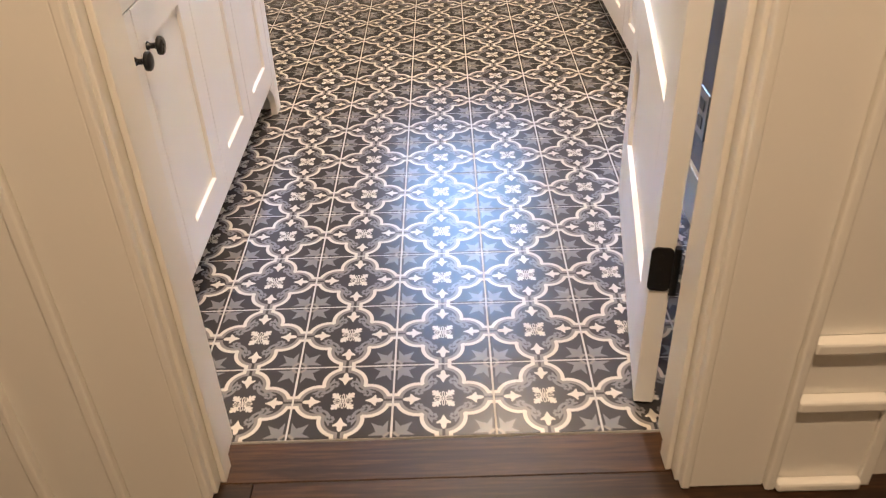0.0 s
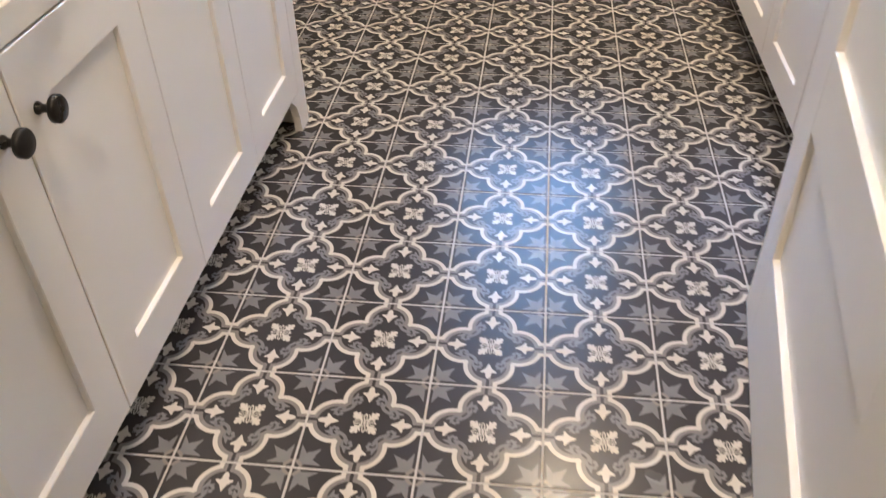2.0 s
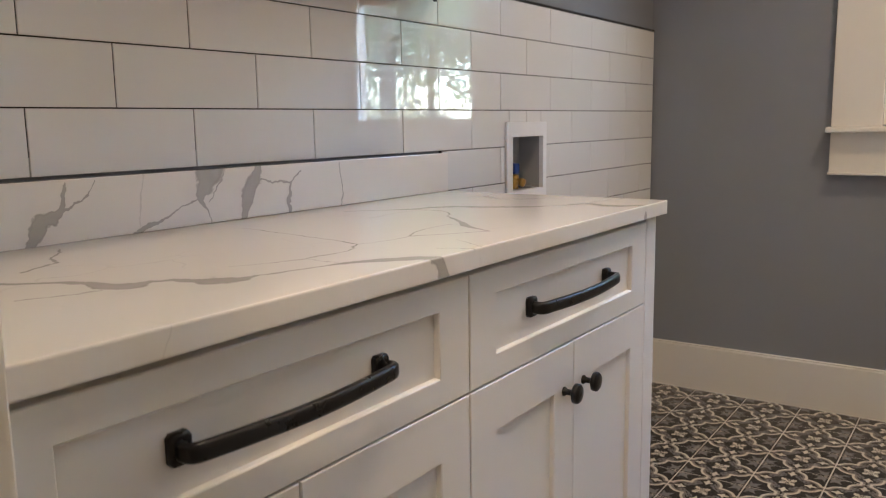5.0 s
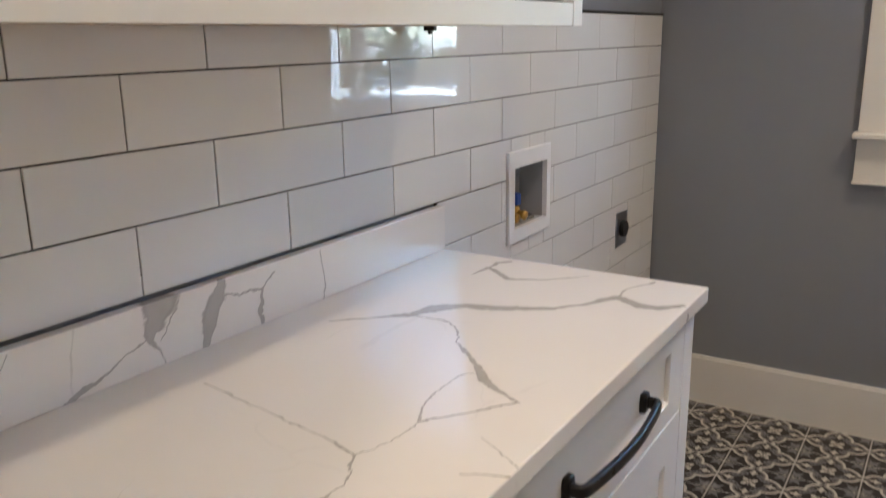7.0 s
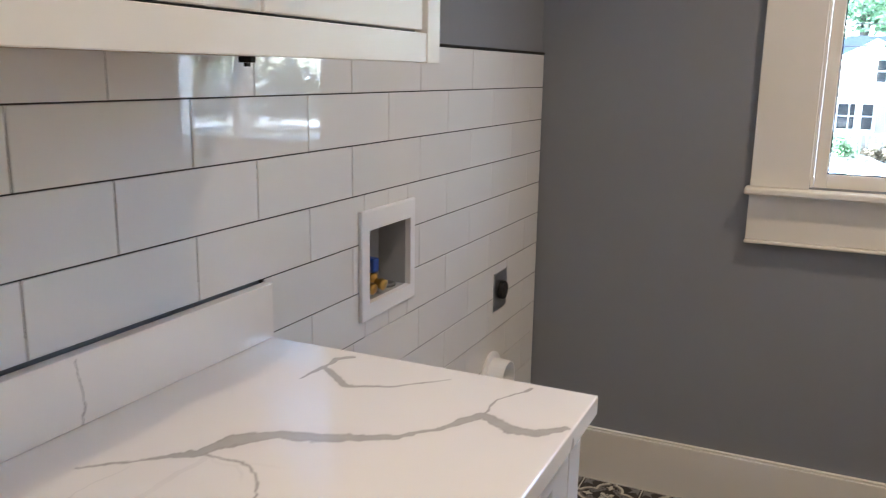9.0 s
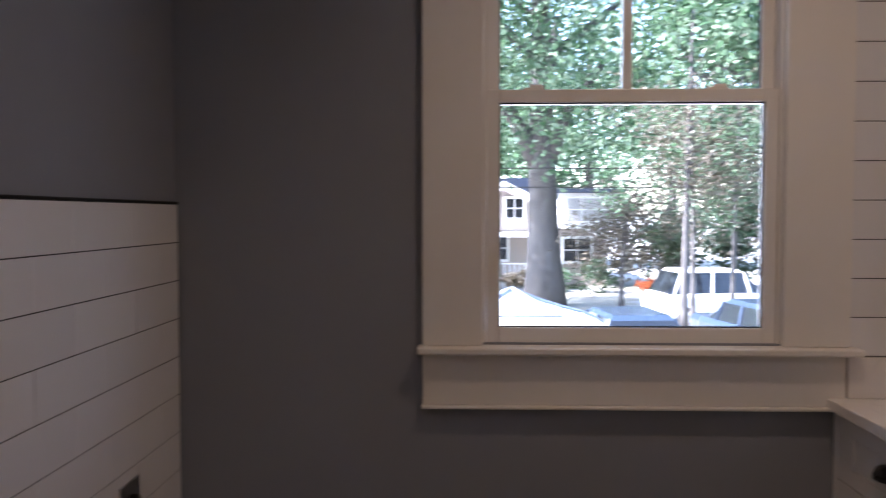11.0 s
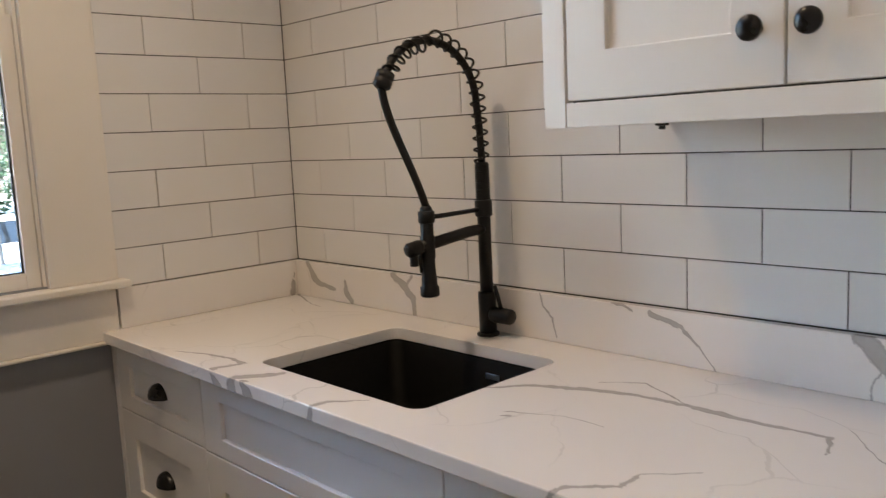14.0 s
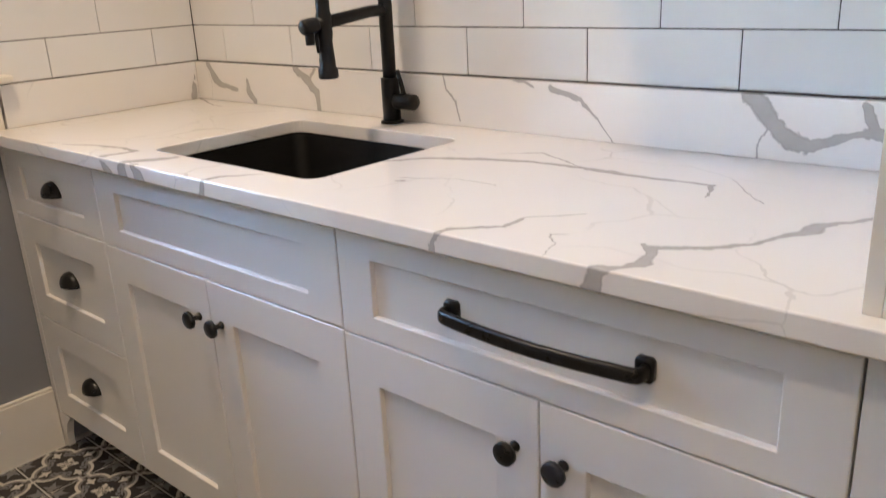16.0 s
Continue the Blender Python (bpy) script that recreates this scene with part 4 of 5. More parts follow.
lathe(bm, [(0.045, 0), (0.045, 0.003), (0.035, 0.004), (0.03, 0.002)], Matrix.Translation(((SX0 + SX1) / 2, (SY0 + SY1) / 2, ZC - 0.2145)), 24)
part("drain", bm, BLACK, sink, "black drain strainer")
bm = bmesh.new()
box(bm, SX1 - 0.0085, SX1 - 0.0045, 1.835, 1.875, ZC - 0.075, ZC - 0.062, 0.001)
part("overflow_plate", bm, STEEL, sink, "small metal overflow plate")

# ---- upper cabinets: inset shaker doors in a face frame ----
MLU = Matrix(((0, 0, 1, -0.7155), (1, 0, 0, 0), (0, 1, 0, 0), (0, 0, 0, 1)))
MRU = Matrix(((0, 0, -1, 1.0555), (1, 0, 0, 0), (0, 1, 0, 0), (0, 0, 0, 1)))


def upper_run(side, m, xb, xw, zb, y_start, y_end, doors, label, stile_end):
    """zb: underside; doors: list of (y0, y1, knob side)."""
    cab = empty("wall_cabinet", label, "cabinet", "wall cabinets")
    top = 2.25
    x0, x1 = sorted((xb - side * 0.0005, xw))
    solid("carcass", (x0, x1, y_start, y_end, zb + 0.012, top), CAB, cab)
    solid("bottom_panel", (x0, x1, y_start, y_end, zb + 0.006, zb + 0.0115), MAPLE, cab, "unpainted wooden underside")
    xa, xc = sorted((xb, xb + side * 0.0205))
    solid("bottom_rail", (xa, xc, y_start, y_end, zb, zb + 0.0405), CAB, cab, bevel=0.001)
    solid("top_rail", (xa, xc, y_start, y_end, top - 0.05, top), CAB, cab, bevel=0.001)
    s0, s1 = stile_end
    solid("end_stile", (xa - 0.0015, xc + 0.0015, s0, s1, zb - 0.001, top + 0.001), CAB, cab, bevel=0.001)
    # near-black sheet behind the doors, puts shade into the reveals
    solid("inner_gap", (min(xb, xb + side * 0.001), max(xb, xb + side * 0.001), y_start, y_end, zb + 0.041, top - 0.051), DARK, cab)
    for y0, y1, ks in doors:
        bm = bmesh.new()
        shaker(bm, m, y0 + 0.002, y1 - 0.002, zb + 0.0435, top - 0.053, 0.078, 0.078, 0.0203)
        d = part("cabinet_door", bm, CAB, cab)
        knob(d, m, y1 - 0.040 if ks > 0 else y0 + 0.040, zb + 0.122, 0.0203)
    return cab


upper_run(1, MLU, -0.7155, XL + 0.0005, 1.387, YN + 0.001, 1.2935, [(-0.18, 0.185, 1), (0.185, 0.55, -1), (0.55, 0.915, 1), (0.915, 1.2815, -1)], "white shaker wall cabinets above the worktop", (1.294, 1.334))
upper_run(-1, MRU, 1.0555, XR - 0.0005, 1.398, 0.764, 1.4835, [(0.766, 1.112, 1), (1.112, 1.4825, -1)], "white shaker wall cabinet with inset doors", (1.484, 1.529))
for cx, cy, cz in ((-0.98, 1.25, 1.387), (1.107, 1.345, 1.398)):
    b = empty("mounting_clip", "small dark metal clip under the wall cabinet", "clip")
    solid("plate", (cx - 0.012, cx + 0.012, cy - 0.006, cy + 0.006, cz - 0.004, cz + 0.0055), BLACK, b, bevel=0.001)
    solid("tab", (cx - 0.003, cx + 0.003, cy - 0.005, cy + 0.005, cz - 0.010, cz - 0.0042), BLACK, b, bevel=0.001)

# black strip added for the shadow in the caulk gap above the tiles
structure("tile_edge_trim", (XL - 0.0085, XL + 0.0015, 1.3345, YF + 0.002, TZ + 4 * TP + 0.0004, TZ + 4 * TP + 0.0065), BLACK, "thin black strip for the shadow of the gap above the tiles", "trim")

# ---- window ----
win = empty("window_1", "cream painted double-hung sash window with wide casing", "window")
win["kind"] = "structure"
YW = YF + 0.003
solid("casing", (-0.353, WX0 - 0.001, YF - 0.018, YW, 1.0545, 2.40), TRIM, win, bevel=0.002)
solid("casing", (WX1 + 0.001, 0.772, YF - 0.018, YW, 1.0545, 2.40), TRIM, win, bevel=0.002)
solid("head_casing", (-0.363, 0.782, YF - 0.021, YW, 2.4005, 2.56), TRIM, win, bevel=0.002)
solid("window_sill", (-0.366, 0.800, YF - 0.055, YW + 0.06, 1.0335, 1.054), TRIM, win, bevel=0.005)
solid("apron", (-0.353, 0.768, YF - 0.019, YW, 0.895, 1.033), TRIM, win, bevel=0.002)
solid("apron_bead", (-0.356, 0.772, YF - 0.030, YW, 0.884, 0.8945), TRIM, win, bevel=0.004)
for a, b in ((WX0 - 0.0005, WX0 + 0.008), (WX1 - 0.008, WX1 + 0.0005)):
    solid("window_lining", (a, b, YW + 0.0005, YF + 0.149, WZ0, WZ1), TRIM, win)
solid("window_lining", (WX0 + 0.0085, WX1 - 0.0085, YW + 0.0005, YF + 0.149, WZ1 - 0.012, WZ1 + 0.001), TRIM, win)
solid("outer_sill", (WX0 + 0.0085, WX1 - 0.0085, YF + 0.064, YF + 0.20, WZ0 - 0.02, WZ0 + 0.018), TRIM, win)


def sash(name, y0, z0, z1, side, bot, top, muntin):
    s = solid(name, (WX0 + 0.009, WX0 + 0.009 + side, y0, y0 + 0.034, z0, z1), TRIM, win, bevel=0.002)
    solid("stile", (WX1 - 0.009 - side, WX1 - 0.009, y0, y0 + 0.034, z0, z1), TRIM, s, bevel=0.002)
    gx0, gx1 = WX0 + 0.0093 + side, WX1 - 0.0093 - side
    solid("bottom_rail", (gx0, gx1, y0, y0 + 0.034, z0, z0 + bot), TRIM, s, bevel=0.002)
    solid("top_rail", (gx0, gx1, y0, y0 + 0.034, z1 - top, z1), TRIM, s, bevel=0.002)
    for a, b in ((gx0, gx0 + 0.0035), (gx1 - 0.0035, gx1)):
        solid("glazing_gasket", (a, b, y0 + 0.012, y0 + 0.022, z0 + bot, z1 - top), DARK, s)
    for a, b in ((z0 + bot, z0 + bot + 0.003), (z1 - top - 0.003, z1 - top)):
        solid("glazing_gasket", (gx0 + 0.0036, gx1 - 0.0036, y0 + 0.012, y0 + 0.022, a, b), DARK, s)
    if muntin:
        solid("muntin", (0.187, 0.213, y0 + 0.002, y0 + 0.032, z0 + bot + 0.0005, z1 - top - 0.0005), TRIM, s, bevel=0.003)
    pn = solid("pane", (gx0 + 0.001, gx1 - 0.001, y0 + 0.0155, y0 + 0.0185, z0 + bot + 0.001, z1 - top - 0.001), GLASS, s, "clear window glass")
    pn.visible_shadow = False
    return s


sash("lower_sash", YF + 0.012, 1.0545, 1.7395, 0.034, 0.045, 0.034, False)
sash("upper_sash", YF + 0.050, 1.706, 2.377, 0.034, 0.034, 0.045, True)
for lx in (-0.055, 0.435):
    bm = bmesh.new()
    box(bm, lx - 0.028, lx + 0.028, YF + 0.018, YF + 0.040, 1.7398, 1.7455, 0.002)
    box(bm, lx - 0.012, lx + 0.024, YF + 0.022, YF + 0.034, 1.7458, 1.7545, 0.003)
    part("sash_lock", bm, TRIM, win, "cream sash lock on the meeting rail")
tagged(solid("corner_patch", (0.772, 0.782, YF - 0.008, YF + 0.003, 1.0545, 2.6), TRIM, None, "caulked joint between casing and tile"), category="joint", kind="structure")

# ---- faucet ----
FX, FY = 1.306, 1.942
fau = empty("faucet", "matt black spring-neck kitchen faucet beside the sink", "faucet")
V = Vector


def lathed(name, prof, m, parent, mat=BLACK, label="", seg=24):
    bm = bmesh.new()
    lathe(bm, prof, m, seg)
    return smooth(part(name, bm, mat, parent, label))


def tubed(name, pts, r, parent, mat=BLACK, seg=12, label=""):
    bm = bmesh.new()
    tube(bm, pts, r, seg)
    return smooth(part(name, bm, mat, parent, label))


T0 = Matrix.Translation((FX, FY, ZC))
lathed("base_ring", [(0.027, 0.0005), (0.027, 0.006), (0.022, 0.008)], T0, fau)
lathed("valve_body", [(0.021, 0.008), (0.021, 0.103), (0.0205, 0.105), (0.015, 0.106)], T0, fau)
lathed("column", [(0.0155, 0.1065), (0.0155, 0.285), (0.0155, 0.2855)], T0, fau)
lathed("collar", [(0.019, 0.286), (0.0205, 0.288), (0.0205, 0.322), (0.018, 0.324)], T0, fau)
rib = [(0.0165, 0.3245)]
for i in range(16):
    z = 0.326 + i * 0.0052
    rib += [(0.0175, z), (0.0175, z + 0.003), (0.0155, z + 0.0034), (0.0155, z + 0.005)]
lathed("ribbed_sleeve", rib + [(0.014, 0.412)], T0, fau)
# handle
hm = Matrix.Translation((FX, FY, ZC + 0.052)) @ Matrix.Rotation(radians(90), 4, "X")
lathed("handle_hub", [(0.017, 0.018), (0.0185, 0.022), (0.0185, 0.072), (0.0165, 0.076), (0.004, 0.077)], hm, fau)
tubed("handle_lever", [(FX - 0.002, FY - 0.045, ZC + 0.068), (FX - 0.006, FY - 0.040, ZC + 0.10), (FX - 0.010, FY - 0.035, ZC + 0.125)], [0.0055, 0.005, 0.0045], fau)
# the spring neck
top_z = ZC + 0.412


def neck(f):
    """Centre line of the neck: straight rise, then an arch towards the bowl."""
    rise = 0.13
    arch = math.pi * 0.142 * 0.86
    s = f * (rise + arch)
    if s < rise:
        lean = 0.010 * (s / rise) ** 2
        return V((FX - lean, FY, top_z + s))
    a = (s - rise) / 0.142
    return V((FX - 0.010 - 0.142 * (1 - math.cos(a)), FY, top_z + rise + 0.140 * math.sin(a)))


hose_pts = [neck(i / 48) for i in range(49)]
tubed("inner_hose", hose_pts, 0.0085, fau, RUBBER, 12, "black rubber hose")
turns, n = 19, 19 * 14
coil = []
for i in range(n + 1):
    f = i / n * 0.97
    c, d = neck(f), (neck(min(f + 0.005, 1)) - neck(max(f - 0.005, 0))).normalized()
    side = V((0, 1, 0))
    up = d.cross(side).normalized()
    a = 2 * math.pi * turns * i / n
    off = 0.007 * min(1.0, max(0.0, (f - 0.05) / 0.3))
    out = up if up.z > 0 or up.x > 0 else -up
    coil.append(c + out * off + 0.0165 * (math.cos(a) * side + math.sin(a) * up))
tubed("spring", coil, 0.0028, fau, BLACK, 7, "open coil spring")
ec, ed = neck(1.0), (neck(1.0) - neck(0.98)).normalized()
em = Matrix.Translation(ec) @ ed.to_track_quat("Z", "Y").to_matrix().to_4x4()
lathed("spring_cap", [(0.012, -0.012), (0.0195, -0.010), (0.0195, 0.004), (0.0175, 0.006), (0.0195, 0.008), (0.0195, 0.020), (0.012, 0.026)], em, fau)
hx = FX - 0.183
h0, h3 = ec + ed * 0.02, V((hx, FY, ZC + 0.325))
drop = []
for i in range(25):
    f = i / 24
    b1, b2 = h0 + V((0.004, 0, -0.075)), h3 + V((-0.035, 0, 0.10))
    drop.append((1 - f) ** 3 * h0 + 3 * (1 - f) ** 2 * f * b1 + 3 * (1 - f) * f * f * b2 + f ** 3 * h3)
tubed("supply_hose", drop, 0.0085, fau, RUBBER, 12, "black rubber hose")
TH = Matrix.Translation((hx, FY, ZC))
lathed("spray_head", [(0.010, 0.327), (0.0135, 0.322), (0.0145, 0.312), (0.0145, 0.262), (0.0165, 0.258), (0.0165, 0.215), (0.0145, 0.205), (0.0165, 0.170), (0.0175, 0.165), (0.0175, 0.150), (0.0215, 0.146), (0.0215, 0.128), (0.019, 0.125), (0.010, 0.124)], TH, fau)
tubed("spray_trigger", [(hx - 0.018, FY + 0.004, ZC + 0.245), (hx - 0.021, FY + 0.004, ZC + 0.21), (hx - 0.019, FY + 0.004, ZC + 0.18)], [0.003, 0.0045, 0.003], fau)
tubed("dock_arm", [(FX, FY, ZC + 0.303), (hx + 0.014, FY, ZC + 0.300)], 0.0055, fau)
lathed("dock_ring", [(0.0145, 0.288), (0.0185, 0.290), (0.0185, 0.314), (0.0145, 0.316)], TH, fau)
tubed("spout", [(FX, FY, ZC + 0.256), (FX - 0.05, FY, ZC + 0.255), (FX - 0.226, FY - 0.001, ZC + 0.236)], [0.0125, 0.0130, 0.0135], fau)
lathed("spout_end", [(0.0155, -0.02), (0.0165, -0.017), (0.0165, 0.012), (0.013, 0.0165), (0.004, 0.017)], Matrix.Translation((FX - 0.226, FY, ZC + 0.236)) @ Matrix.Rotation(radians(-97), 4, "Y"), fau)
lathed("aerator", [(0.009, 0.198), (0.0095, 0.200), (0.0095, 0.226)], Matrix.Translation((FX - 0.225, FY, ZC)), fau)

# ---- washing-machine outlet box and dryer socket ----
wb = empty("washer_outlet_box", "white plastic laundry outlet box with brass valves set in the tile", "outlet box")
bx0, bx1, bz0, bz1 = 1.642, 1.885, 0.852, 1.089
ix0, ix1, iz0, iz1 = 1.672, 1.860, 0.888, 1.046
bm = bmesh.new()
ox = XL + 0.010
q = [((bx0, bz0), (bx1, bz0), (bx1, bz1), (bx0, bz1)), ((ix0, iz0), (ix1, iz0), (ix1, iz1), (ix0, iz1))]
ls = []
for lp, x in ((q[0], XL + 0.0005), (q[0], ox - 0.002), (None, ox), (q[1], ox), (q[1], XL - 0.004)):
    if lp is None:
        lp = ((bx0 + 0.003, bz0 + 0.003), (bx1 - 0.003, bz0 + 0.003), (bx1 - 0.003, bz1 - 0.003), (bx0 + 0.003, bz1 - 0.003))
    ls.append([bm.verts.new((x, a, b)) for a, b in lp])
for a, b in zip(ls, ls[1:]):
    for i in range(4):
        bm.faces.new((a[i], a[(i + 1) % 4], b[(i + 1) % 4], b[i]))
part("face_frame", bm, BOXW, wb)
bm = bmesh.new()
ls = [[bm.verts.new((x, a, b)) for a, b in q[1]] for x in (XL - 0.0042, XL - 0.075)]
for i in range(4):
    bm.faces.new((ls[0][i], ls[0][(i + 1) % 4], ls[1][(i + 1) % 4], ls[1][i]))
bm.faces.new(ls[1])
part("box", bm, BOXSH, wb, "white plastic recess with shade in its colour")
solid("back_plate", (XL - 0.0745, XL - 0.0735, ix0 + 0.001, ix1 - 0.001, iz0 + 0.001, iz1 - 0.001), BOXSH, wb, "back of the recess")
for vy, hmat in ((1.712, BRASS), (1.758, BLUEP)):
    mm = Matrix.Translation((XL - 0.036, vy, iz0 + 0.0005))
    vb = lathed("valve", [(0.014, 0), (0.014, 0.010), (0.009, 0.012), (0.009, 0.020), (0.015, 0.022), (0.015, 0.040), (0.007, 0.044)], mm, wb, BRASS, "brass stop valve", 14)
    lathed("valve_spout", [(0.009, 0), (0.009, 0.020), (0.0125, 0.021), (0.0125, 0.034), (0.006, 0.035)], Matrix.Translation((XL - 0.034, vy, iz0 + 0.028)) @ Matrix.Rotation(radians(105), 4, "Y"), vb, BRASS, "", 12)
    bm = bmesh.new()
    box(bm, XL - 0.050, XL - 0.022, vy - 0.014, vy + 0.014, iz0 + 0.045, iz0 + (0.078 if hmat is BLUEP else 0.056), 0.005)
    part("valve_handle", bm, hmat, vb, "blue valve handle" if hmat is BLUEP else "brass valve handle")
lathed("drain_collar", [(0.026, 0), (0.026, 0.006), (0.020, 0.007), (0.019, 0.001)], Matrix.Translation((XL - 0.038, 1.822, iz0 + 0.0005)), wb, GREYP, "grey drain collar", 18)
dv = empty("dryer_vent", "white plastic vent collar low on the tiled wall", "vent")
bm = bmesh.new()
lathe(bm, [(0.078, 0.0), (0.078, 0.006), (0.060, 0.010), (0.056, 0.060), (0.053, 0.060), (0.053, 0.004)], Matrix.Translation((XL + 0.0005, 2.42, 0.466)) @ Matrix.Rotation(radians(90), 4, "Y"), 28)
part("collar", bm, BOXW, dv)
ds = empty("dryer_socket", "black dryer receptacle on a steel cover plate", "socket")
solid("cover_plate", (XL + 0.0005, XL + 0.004, 2.425, 2.53, 0.668, 0.785), STEEL, ds, bevel=0.001)
bm = bmesh.new()
lathe(bm, [(0.028, 0), (0.028, 0.012), (0.026, 0.0145), (0.006, 0.015)], Matrix.Translation((XL + 0.0042, 2.478, 0.727)) @ Matrix.Rotation(radians(90), 4, "Y"), 20)
part("receptacle", bm, BLACK, ds, "black round receptacle")
os_ = empty("wall_socket", "small steel-plated electrical socket on the return wall", "socket")
solid("cover_plate", (0.7455, 0.7515, 0.522, 0.596, 0.222, 0.342), STEEL, os_, bevel=0.002)
for z in (0.246, 0.292):
    solid("receptacle", (0.7425, 0.7452, 0.543, 0.575, z, z + 0.030), GREYP, os_, bevel=0.001)

# ---- outside ----
GZ = -2.2
tagged(solid("ground", (-400, 400, 3.2, 900, GZ - 0.3, GZ), GROUND, None, "pale drive, leaf litter and patchy lawn"), category="ground", kind="structure")
structure("house_wall_below", (-6, 6, YF + 0.151, YF + 0.25, GZ, 0.9), SIDING, "pale outer wall under the window", "wall")


def crown(name, parent, centre, radius, count, size, mat, rng, squash=0.8, clumps=14):
    """Leaves in uneven clumps."""
    cl = []
    for _ in range(clumps):
        d = V((rng.gauss(0, 1), rng.gauss(0, 1), rng.gauss(0, 1))).normalized() * rng.uniform(0.25, 1.0)
        cl.append((V(centre) + V((d.x * radius, d.y * radius, d.z * radius * squash)), radius * rng.uniform(0.2, 0.45)))
    vs, fs = [], []
    for i in range(count):
        c, r = cl[rng.randrange(clumps)]
        p = c + V((rng.gauss(0, 0.55), rng.gauss(0, 0.55), rng.gauss(0, 0.4))) * r
        a = V((rng.gauss(0, 1), rng.gauss(0, 1), rng.gauss(0, 0.5))).normalized()
        b = a.cross(V((rng.gauss(0, 1), rng.gauss(0, 1), rng.gauss(0, 1)))).normalized()
        s = size * rng.uniform(0.6, 1.4)
        n0 = len(vs)
        vs += [p - a * s, p + b * s * 0.5, p + a * s, p - b * s * 0.5]
        fs.append((n0, n0 + 1, n0 + 2, n0 + 3))
    me = bpy.data.meshes.new(name)
    me.from_pydata([tuple(q) for q in vs], [], fs)
    me.materials.append(mat)
    ob = new(name, me)
    ob.parent = parent
    return ob


def tree(x, y, height, r0, crown_r, crown_z, count, leaf, mat, label, seed, limbs=7, lean=0.0, clumps=14):
    rng = random.Random(seed)
    t = empty("tree", label, "tree")
    pts, rad = [], []
    for i in range(13):
        f = i / 12
        pts.append((x + lean * f * f + 0.12 * r0 * math.sin(5 * f + seed), y + 0.2 * r0 * math.cos(4 * f + seed), GZ + f * height))
        rad.append(r0 * (1.35 - 0.35 * min(1, f * 8)) * (1 - 0.7 * f))
    trunk = tubed("trunk", pts, rad, t, BARK, 14)
    for i in range(limbs):
        f = rng.uniform(0.42, 0.9)
        b = V(pts[int(f * 12)])
        a = rng.uniform(0, 6.28)
        L = crown_r * rng.uniform(0.5, 0.95)
        e = b + V((math.cos(a) * L, math.sin(a) * L, L * rng.uniform(0.3, 0.8)))
        mid = (b + e) / 2 + V((0, 0, L * 0.12))
        rr = r0 * (1 - 0.7 * f) * 0.5
        tubed("limb", [b, mid, e], [rr, rr * 0.6, rr * 0.15], t, BARK, 8)
    crown("crown", t, (x + lean * 0.7, y, GZ + crown_z), crown_r, count, leaf, mat, rng, 0.9, clumps)
    return t


oak = tree(2.75, 33.0, 19, 0.66, 8.0, 12.0, 22000, 0.14, LEAF, "large oak with a thick grey trunk and spreading crown", 3, 16, -0.5, 70)
for dx, dz, ln in ((-2.6, 3.8, 0.30), (2.4, 4.4, 0.26), (0.5, 6.0, 0.24)):
    tubed("limb", [(2.62, 33.0, GZ + 5.2), (2.62 + dx * 0.4, 32.8, GZ + 5.2 + dz * 0.55), (2.62 + dx, 32.5, GZ + 5.2 + dz)], [0.42, ln, ln * 0.5], oak, BARK, 10)
tree(6.05, 24.6, 9.5, 0.12, 2.6, 5.6, 2800, 0.07, LEAFR, "slender young maple with russet leaves", 5, 9, 0.15, 24)
tree(6.45, 25.2, 9.0, 0.085, 2.8, 5.2, 3600, 0.07, LEAF, "slender tree with thin green foliage", 8, 8, -0.1, 24)
tree(7.75, 25.6, 8.0, 0.08, 2.6, 4.8, 2800, 0.07, LEAFR, "slender russet tree behind the drive", 9, 7, 0.2, 24)
tree(5.6, 32.0, 5.0, 0.10, 2.6, 3.4, 3000, 0.085, LEAFR, "low spreading maple with dark red leaves", 10, 8, 0.3, 18)
tree(-4.5, 30.0, 15, 0.3, 5.5, 10.6, 6500, 0.15, LEAF, "broad green tree beside the drive", 11, 8, 0.0, 36)
tree(9.5, 27.0, 15, 0.26, 5.6, 10.2, 9000, 0.14, LEAF, "broad green tree beside the street", 12, 8, -0.4, 44)
tree(17.0, 24.0, 14, 0.32, 5.8, 8.0, 8000, 0.15, LEAF, "broad green tree beyond the street", 13, 8, 0.0, 40)
tree(25.0, 27.0, 15, 0.32, 6.0, 8.0, 8000, 0.16, LEAF, "broad green tree near the corner", 15, 8, 0.0, 40)
tree(13.0, 33.0, 16, 0.22, 6.0, 11.0, 8000, 0.16, LEAF, "tall tree with a broken green crown", 14, 8, 0.0, 40)
tree(10.5, 34.0, 8.0, 0.14, 3.4, 5.0, 5000, 0.11, LEAF, "young green tree beyond the street", 16, 8, 0.0, 30)
tree(14.5, 38.0, 9.0, 0.16, 3.6, 5.0, 5000, 0.12, LEAFR, "young russet tree beyond the street", 17, 8, 0.0, 30)
rngw = random.Random(21)
for i in range(9):
    wx, wy = -22 + i * 7.5 + rngw.uniform(-1.5, 1.5), 58 + rngw.uniform(-3, 6)
    tree(wx, wy, 19, 0.4, 7.0, 10.5, 4200, 0.30, LEAF, "tall tree in the far woods", 30 + i, 5, 0.0, 30)
for i in range(10):
    ux, uy = 7.5 + i * 2.6 + rngw.uniform(-0.6, 0.6), 39.5 + rngw.uniform(-2, 3)
    us = empty("undergrowth", "dense green undergrowth behind the street", "shrub", "undergrowth")
    crown("leaves", us, (ux, uy, GZ + 2.4), 2.8, 2600, 0.14, LEAFSH if i % 3 else LEAFR, random.Random(60 + i), 0.85, 16)
